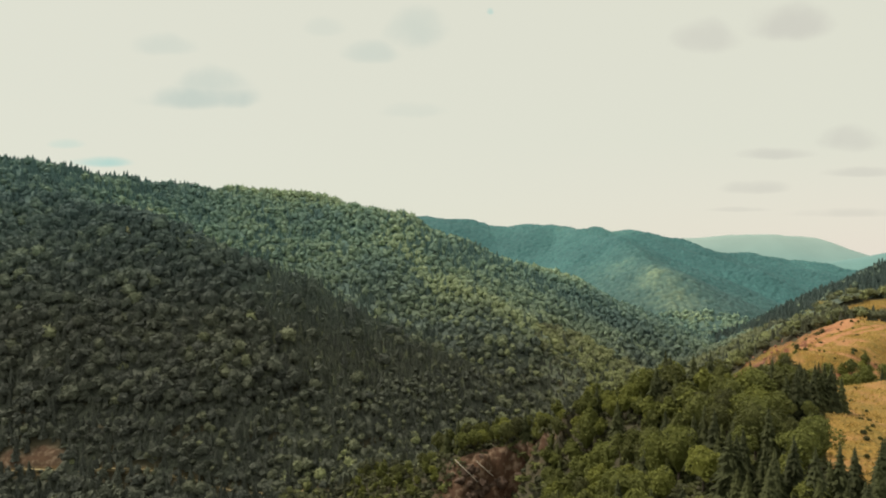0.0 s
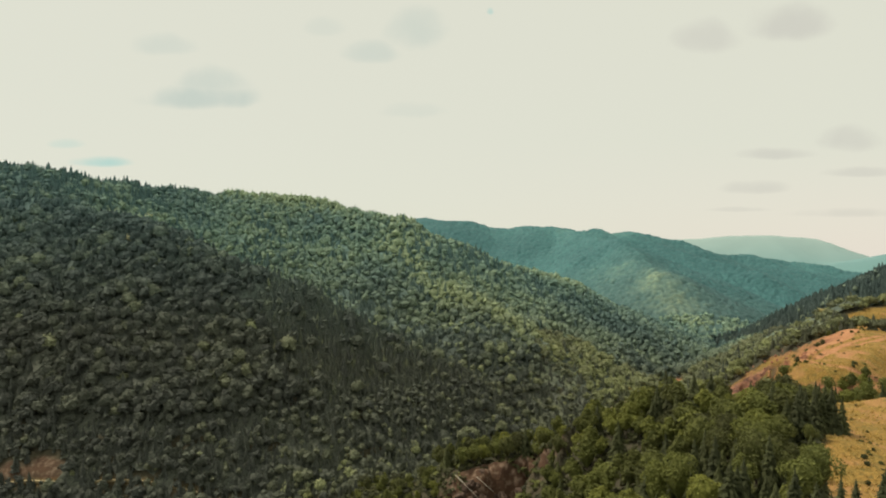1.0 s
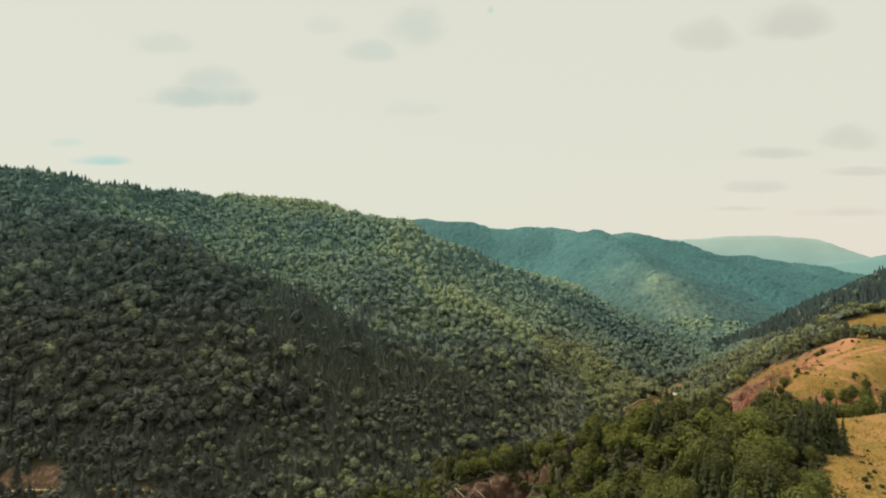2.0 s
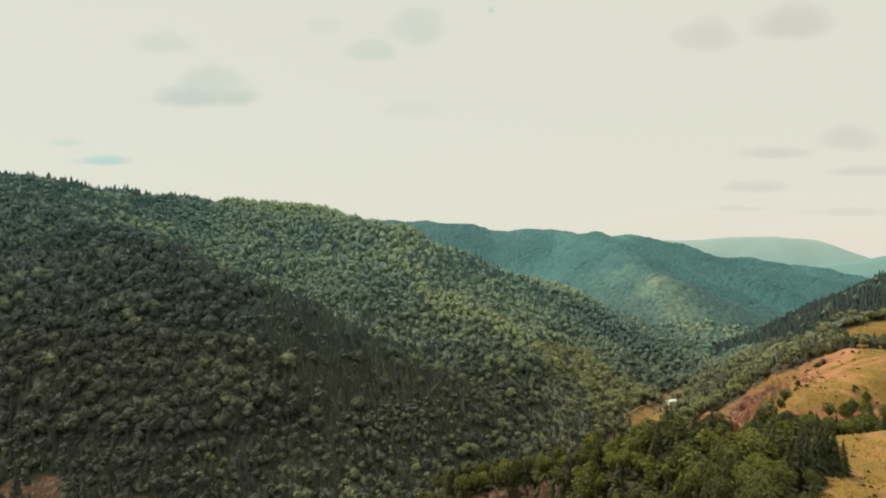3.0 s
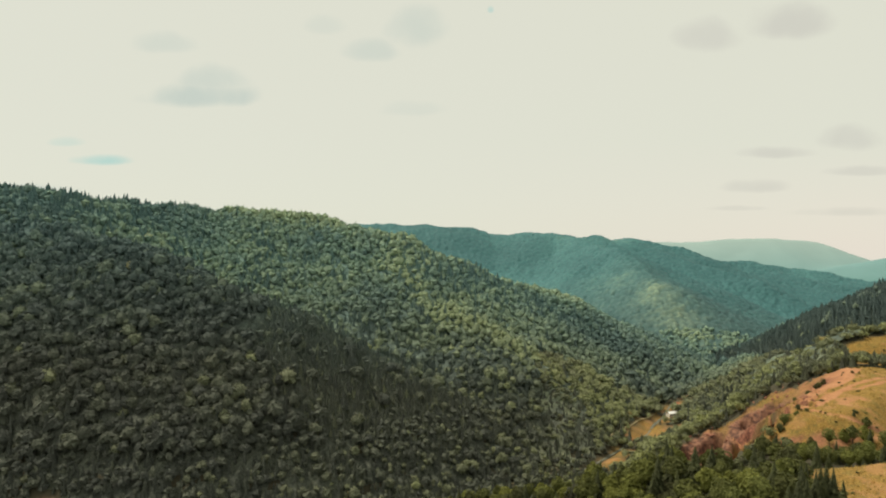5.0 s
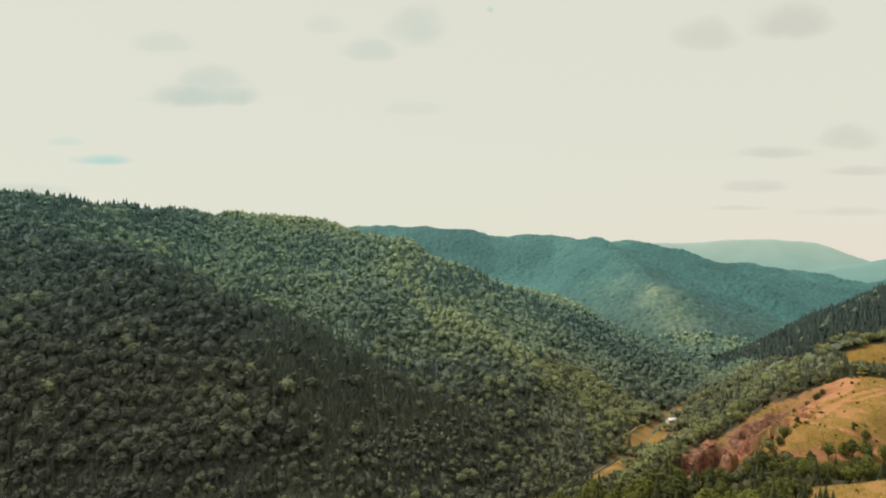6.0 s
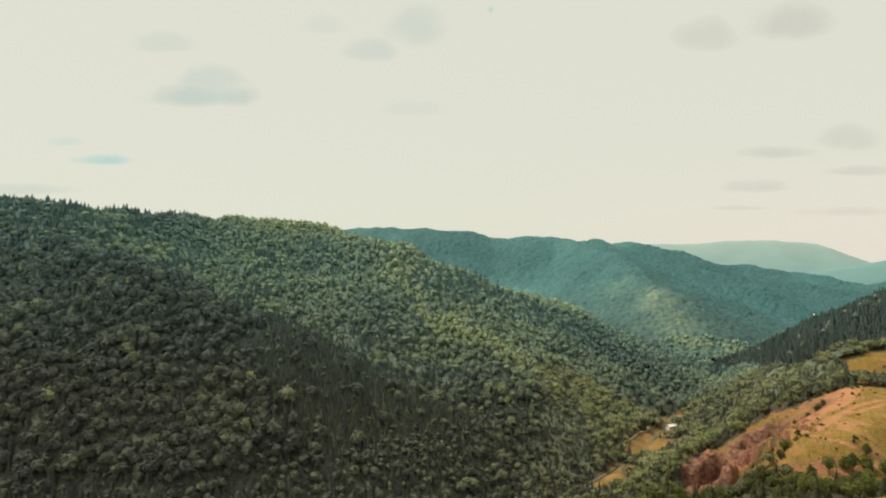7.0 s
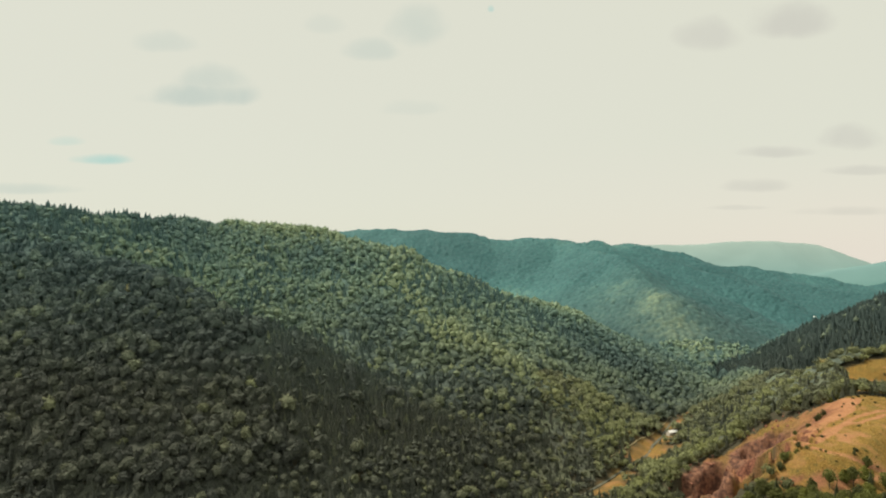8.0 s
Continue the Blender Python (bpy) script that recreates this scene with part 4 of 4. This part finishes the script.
def near_trees():
    rng = np.random.default_rng(5)
    broads, spruces = [tree(*b) for b in BROADS], [tree(*s) for s in SPRUCES]
    light_broads, light_spruces = [tree(*b, 0.5) for b in BROADS], [tree(*s, 0.5) for s in SPRUCES]
    lighter = dict(zip(broads + spruces, light_broads + light_spruces))
    used = set()

    def put(src, x, y, k=1.0, sunk=0.0):
        if y > 172:
            src = lighter[src]
        sc = Matrix.Diagonal((k * rng.uniform(0.9, 1.12), k * rng.uniform(0.9, 1.12), k, 1))
        m = Matrix.Translation((x, y, height(x, y) - 0.2 - sunk)) @ Matrix.Rotation(rng.uniform(0, 6.28), 4, "Z") @ sc
        if src in used:
            ob = copy_thing(src, m)
            ob.matrix_basis = m
        else:
            src.matrix_basis = m
            used.add(src)

    # the dark spruce clump beside the field
    for i in range(18):
        k = i / 17
        x = 99 + 26 * k + rng.uniform(-2.5, 1.0)
        y = 170 + 13 * k + rng.uniform(-1, 10) * (1 - 0.4 * k)
        put(spruces[0] if i % 4 else spruces[1], x, y, rng.uniform(0.88, 1.05))
    put(broads[0], 86, 135, 1.05)
    for x, y, k in ((77, 114, 1.12), (82, 117, 1.0), (86, 115, 1.15), (71, 112, 1.1), (65, 115, 1.0), (90, 121, 0.8), (94, 125, 0.9), (99, 130, 0.75), (88, 109, 1.0), (84, 106, 1.1), (93, 114, 1.0), (80, 108, 1.1), (97, 119, 0.9), (103, 127, 0.8)):
        put(spruces[0], x, y, k)
    for i in range(14):
        put(spruces[i % 3] if i % 4 else broads[1], 66 + 2.1 * i + rng.uniform(-1, 1), 97 + 1.5 * i + rng.uniform(-2, 2), rng.uniform(0.85, 1.05))
    put(broads[5], 58, 131, 1.15)
    # the wood itself
    x, y = scatter(rng, -70, 135, 90, 320, 6.0)
    keep = inside(x, y, STAND)
    keep &= np.hypot(x - 22, (y - 237) * 1.15) > 23
    keep &= np.hypot(x - 115, y - 178) > 9
    keep &= (np.hypot(x + 13, y - 286) > 6) & (np.hypot(x - 86, y - 135) > 5.5) & (np.hypot(x - 58, y - 131) > 6) & ~((np.abs(x / y - 0.443) < 0.03) & (y > 98) & (y < 128))
    # trees kept low here so the camera sees the spruces and field behind
    sight_lane = (x > 0.575 * y) & (y > 138) & (y < 178)
    for px_, py_ in zip(x[keep & sight_lane], y[keep & sight_lane]):
        put(spruces[2] if rng.uniform() < 0.5 else broads[int(rng.integers(0, 5))], px_, py_, rng.uniform(0.5, 0.8))
    keep &= ~sight_lane
    x, y = x[keep], y[keep]
    zone = fbm(x, y, 45, 91, 2)
    for px_, py_, zn in zip(x, y, zone):
        p = 0.46 + 0.5 * zn + (0.36 if py_ < 145 else 0.04) + (0.2 if py_ > 240 else 0)
        if px_ < 0.34 * py_ and py_ < 245 and rng.uniform() < 0.65:
            put(broads[int(rng.integers(3, 5))], px_, py_, rng.uniform(0.7, 1.05))
        elif rng.uniform() < p:
            put(spruces[int(rng.choice(3, p=[0.35, 0.4, 0.25]))], px_, py_, rng.uniform(0.75, 1.1))
        else:
            low = 0.95 if py_ > 240 else 1.08
            put(broads[int(rng.choice(6, p=[0.14, 0.22, 0.1, 0.29, 0.24, 0.01] if py_ > 180 else [0.45, 0.22, 0.22, 0.06, 0.04, 0.01]))], px_, py_, low * rng.uniform(0.78, 1.12))
    # young trees on the steep slope below the nose
    x, y = scatter(rng, -20, 62, 150, 268, 4.6)
    keep = ~inside(x, y, STAND) & (np.hypot(x - 22, (y - 237) * 1.15) > 23) & (x > 0.165 * y) & (x < 0.25 * y)
    for px_, py_ in zip(x[keep], y[keep]):
        put(broads[int(rng.integers(0, 5))] if rng.uniform() < 0.6 else spruces[2], px_, py_, rng.uniform(0.45, 0.85))
    # low growth beside the cliff
    x, y = scatter(rng, -46, 0, 252, 306, 4.6)
    keep = ~inside(x, y, STAND) & (np.hypot(x - 22, (y - 237) * 1.15) > 23) & (np.hypot(x + 14, y - 281) > 4)
    for px_, py_ in zip(x[keep], y[keep]):
        put(broads[int(rng.integers(2, 5))] if rng.uniform() < 0.55 else spruces[2], px_, py_, rng.uniform(0.4, 0.7), 1.0)
    # the belt in the hollow behind the field
    x, y = scatter(rng, 120, 225, 236, 300, 7.4)
    keep = inside(x, y, HOLLOW)
    for px_, py_ in zip(x[keep], y[keep]):
        if rng.uniform() < 0.45:
            put(spruces[int(rng.integers(1, 3))], px_, py_, rng.uniform(0.8, 1.0))
        else:
            put(broads[int(rng.integers(0, 5))], px_, py_, rng.uniform(0.66, 0.92))
    # single trees on the meadow
    for px_, py_, k, kind in ((209, 300, 0.4, 2), (194, 285, 0.8, 7), (205, 286, 0.95, 7), (212, 295, 0.7, 7), (224, 285, 0.62, 3), (229, 283, 0.7, 4), (219, 281, 0.5, 3),
                              (172, 301, 0.5, 3), (176, 304, 0.6, 4), (180, 306, 0.45, 3), (183, 305, 0.5, 7), (186, 309, 0.35, 3), (232, 366, 0.45, 3), (236, 370, 0.5, 4), (240, 372, 0.4, 3),
                              (214, 356, 0.4, 4), (218, 352, 0.35, 3), (206, 345, 0.35, 3), (166, 322, 0.45, 4), (170, 330, 0.35, 3), (262, 393, 0.45, 3), (256, 391, 0.5, 3), (268, 398, 0.5, 4)):
        put(spruces[kind] if kind < 3 else broads[(kind - 3) % 5], px_, py_, k * (1 if kind < 3 else 1.1), 0 if kind < 3 else 5.4 * k)
    for src in list(lighter) + list(lighter.values()):
        if src not in used:
            for o in src.children:
                bpy.data.objects.remove(o)
            bpy.data.objects.remove(src)


near_trees()


# ---------- shrubs and dry grass on the fields ----------
def shrub(seed, label):
    rng = np.random.default_rng(seed)
    d = rng.normal(0, 1, (70, 3))
    d /= np.linalg.norm(d, axis=1)[:, None]
    d[:, 2] = np.abs(d[:, 2])
    v, f = tufts(rng, d * (0.75, 0.75, 0.8) * rng.uniform(0.5, 1.1, (70, 1)) + (0, 0, 0.1), d, 0.32, 2)
    return tagged(new("shrub", mesh_of("shrub", v, f, MAT_LEAF, False, tint=0.12, spread=0.35)), label, "shrub", "shrubs on the field")


def field_shrubs():
    rng = np.random.default_rng(8)
    src = [shrub(s, "low dark green shrub on the dry field") for s in (1, 2, 3)]
    spots = []
    for i in range(16):
        k = rng.uniform(0, 1)
        spots.append((104 + 26 * k + abs(rng.normal(2, 2.5)), 146 + 40 * k))
    for i in range(26):
        x, y = rng.uniform(115, 200), rng.uniform(125, 225)
        if inside(np.array([x]), np.array([y]), NEAR_FIELD)[0] and x > 0.62 * y:
            spots.append((x, y))
    for i in range(280):
        x, y = rng.uniform(185, 370), rng.uniform(290, 500)
        xa, ya = np.array([x]), np.array([y])
        if (inside(xa, ya, MEADOW) | inside(xa, ya, UPPER_FIELD))[0] and x < 0.8 * y:
            spots.append((x, y))
    for i, (x, y) in enumerate(spots):
        k = rng.uniform(0.45, 1.15) * (rng.uniform(0.7, 1.7) if y > 280 else 1)
        m = Matrix.Translation((x, y, height(x, y) - 0.05)) @ Matrix.Rotation(rng.uniform(0, 6.28), 4, "Z") @ Matrix.Diagonal((k * rng.uniform(0.8, 1.4), k, k * rng.uniform(0.7, 1.3), 1))
        ob = src[i] if i < 3 else copy_thing(src[i % 3], m)
        ob.matrix_basis = m


def dry_grass():
    rng = np.random.default_rng(9)
    x, y = rng.uniform(95, 380, 70000), rng.uniform(110, 510, 70000)
    keep = (inside(x, y, NEAR_FIELD) | inside(x, y, MEADOW) | inside(x, y, UPPER_FIELD) | inside(x, y, QUARRY)) & (x < 0.8 * y + 20)
    keep &= masks(x, y)[1] < 0.4
    x, y = x[keep], y[keep]
    n = x.size
    a, h, w = rng.uniform(0, 6.28, n), rng.uniform(0.25, 0.7, n), rng.uniform(0.15, 0.5, n)
    z = land(x, y)
    lean = rng.normal(0, 0.2, (n, 2))
    v = np.stack([np.stack([x - np.cos(a) * w, y - np.sin(a) * w, z - 0.05], 1), np.stack([x + np.cos(a) * w, y + np.sin(a) * w, z - 0.05], 1), np.stack([x + lean[:, 0], y + lean[:, 1], z + h], 1)], 1).reshape(-1, 3)
    tagged(new("dry_grass", mesh_of("dry_grass", v, np.arange(3 * n).reshape(-1, 3), MAT_STRAW)), "tufts of dry golden grass on the field", "grass", kind="stuff")


MAT_STRAW = plain_material("straw", (0.30, 0.22, 0.07), (0.52, 0.36, 0.11), 0.8)
field_shrubs()
dry_grass()


# ---------- rocks, fallen trunks ----------
def boulder(seed, mat, name, label):
    rng = np.random.default_rng(seed)
    v, f = ball(3)
    for _ in range(9):
        n_ = rng.normal(0, 1, 3)
        n_ /= np.linalg.norm(n_)
        d = v @ n_ - rng.uniform(0.55, 0.85)
        v = v - np.maximum(d, 0)[:, None] * n_
    v = v * (1, rng.uniform(0.7, 0.9), rng.uniform(0.8, 1.3)) + 0.03 * rng.normal(0, 1, v.shape)
    return tagged(new(name, mesh_of(name, v, f, mat)), label, "rock", "rocks of the " + name.split("_")[0])


def rocks():
    rng = np.random.default_rng(3)
    for mat, name, lab, spots, big in ((MAT_ROCK, "cliff_rock", "weathered brown rock jutting from the wooded cliff", [(22 + r_ * math.cos(a_), 237 + r_ * math.sin(a_) / 1.15) for a_, r_ in zip(rng.uniform(0.25, 2.9, 46), rng.uniform(13, 22, 46))], (0.9, 2.7)),
                                       (MAT_RED_ROCK, "quarry_rock", "broken red-brown rock in the quarry", [(px_ + rng.normal(0, 11), py_ + rng.normal(0, 9)) for px_, py_ in ((168, 388), (178, 394), (210, 396), (158, 376), (224, 392)) for _ in range(20)], (0.35, 1.25))):
        src = [boulder(s, mat, name, lab) for s in (1, 2, 3)]
        for i, (x, y) in enumerate(spots):
            k = rng.uniform(*big)
            m = Matrix.Translation((x, y, height(x, y) + 0.15 * k)) @ Euler(rng.uniform(0, 6.28, 3)).to_matrix().to_4x4() @ Matrix.Diagonal((k, k, k, 1))
            ob = src[i] if i < 3 else copy_thing(src[i % 3], m)
            ob.matrix_basis = m


def fallen_trunk(a, b):
    a, b = np.array(a, float), np.array(b, float)
    v, f = join([tube(a, b, 0.22, 0.13, 8), tube(a + (b - a) * 0.7, a + (b - a) * 0.75 + np.array((0.4, -0.9, 0.8)), 0.08, 0.03, 5), tube(a + (b - a) * 0.4, a + (b - a) * 0.44 + np.array((-0.5, -0.6, 0.9)), 0.08, 0.03, 5)])
    tagged(new("fallen_trunk", mesh_of("fallen_trunk", v, f, MAT_PALE_WOOD, True)), "bleached fallen trunk leaning across the cliff", "log", "fallen trunks")


rocks()
fallen_trunk((5.2, 255, 38.6), (14.4, 245, 33.0))
fallen_trunk((14.2, 251, 39.4), (20.9, 245.5, 35.2))


# ---------- buildings ----------
def house(x, y, turn, length, width, eaves, rise, roof_mat, wall_mat, label, windows=3):
    root = new("house")
    bm = bmesh.new()
    bmesh.ops.create_cube(bm, size=1, matrix=Matrix.Translation((0, 0, eaves / 2 - 0.5)) @ Matrix.Diagonal((length, width, eaves + 1, 1)))
    for s in (-1, 1):
        g = [bm.verts.new((s * length / 2, -width / 2, eaves)), bm.verts.new((s * length / 2, width / 2, eaves)), bm.verts.new((s * length / 2, 0, eaves + rise))]
        bm.faces.new(g)
    part("wall", bm_mesh("wall", bm, wall_mat), root)
    bm = bmesh.new()
    o, t = 0.5, 0.22
    prof = [(-width / 2 - o, eaves - o * rise / (width / 2)), (0, eaves + rise), (width / 2 + o, eaves - o * rise / (width / 2))]
    rows = [[bm.verts.new((s * (length / 2 + o), py_, pz_ + dz)) for py_, pz_ in prof] for s in (-1, 1) for dz in (0.02, t)]
    a0, a1, b0, b1 = rows
    for i in (0, 1):
        for quad in ((a1[i], a1[i + 1], b1[i + 1], b1[i]), (a0[i], b0[i], b0[i + 1], a0[i + 1]), (a0[i], a0[i + 1], a1[i + 1], a1[i]), (b0[i], b1[i], b1[i + 1], b0[i + 1])):
            bm.faces.new(quad)
    bm.faces.new((a0[0], a1[0], b1[0], b0[0]))
    bm.faces.new((a0[2], b0[2], b1[2], a1[2]))
    bmesh.ops.recalc_face_normals(bm, faces=bm.faces)
    part("roof", bm_mesh("roof", bm, roof_mat), root)
    bm = bmesh.new()
    bmesh.ops.create_cube(bm, size=1, matrix=Matrix.Diagonal((1.1, 0.12, 1.3, 1)))
    pane = bm_mesh("window", bm, MAT_GLASS)
    for side in (-1, 1):
        for i in range(windows):
            w = part("window", pane, root)
            w.location = (length * ((i + 0.5) / windows - 0.5) * 0.9, side * (width / 2 + 0.02), eaves * 0.58)
    bm = bmesh.new()
    bmesh.ops.create_cube(bm, size=1, matrix=Matrix.Diagonal((1.0, 0.12, 2.05, 1)))
    d = part("door", bm_mesh("door", bm, MAT_DOOR), root)
    d.location = (-length * 0.46, -width / 2 - 0.02, 1.02)
    root.matrix_basis = pose(x, y, height(x, y), 0, 0, turn)
    return tagged(root, label, "house")


house(236, 607, 25, 11, 5.5, 3.0, 1.3, MAT_SHEET_ROOF, MAT_PLASTER, "long low house with a white sheet roof on the valley meadow", 4)
house(249, 618, 115, 8, 6, 3.2, 2.0, MAT_TILE_ROOF, MAT_PLASTER, "small house with a red tiled roof beside the meadow", 2)
for hx, hy, ht in ((953, 1466, 20), (972, 1480, 60), (984, 1462, 10), (943, 1496, 80)):
    house(hx, hy, ht, 14, 10, 6, 3, MAT_SHEET_ROOF, MAT_PLASTER, "white house of a hamlet in the far valley", 4)
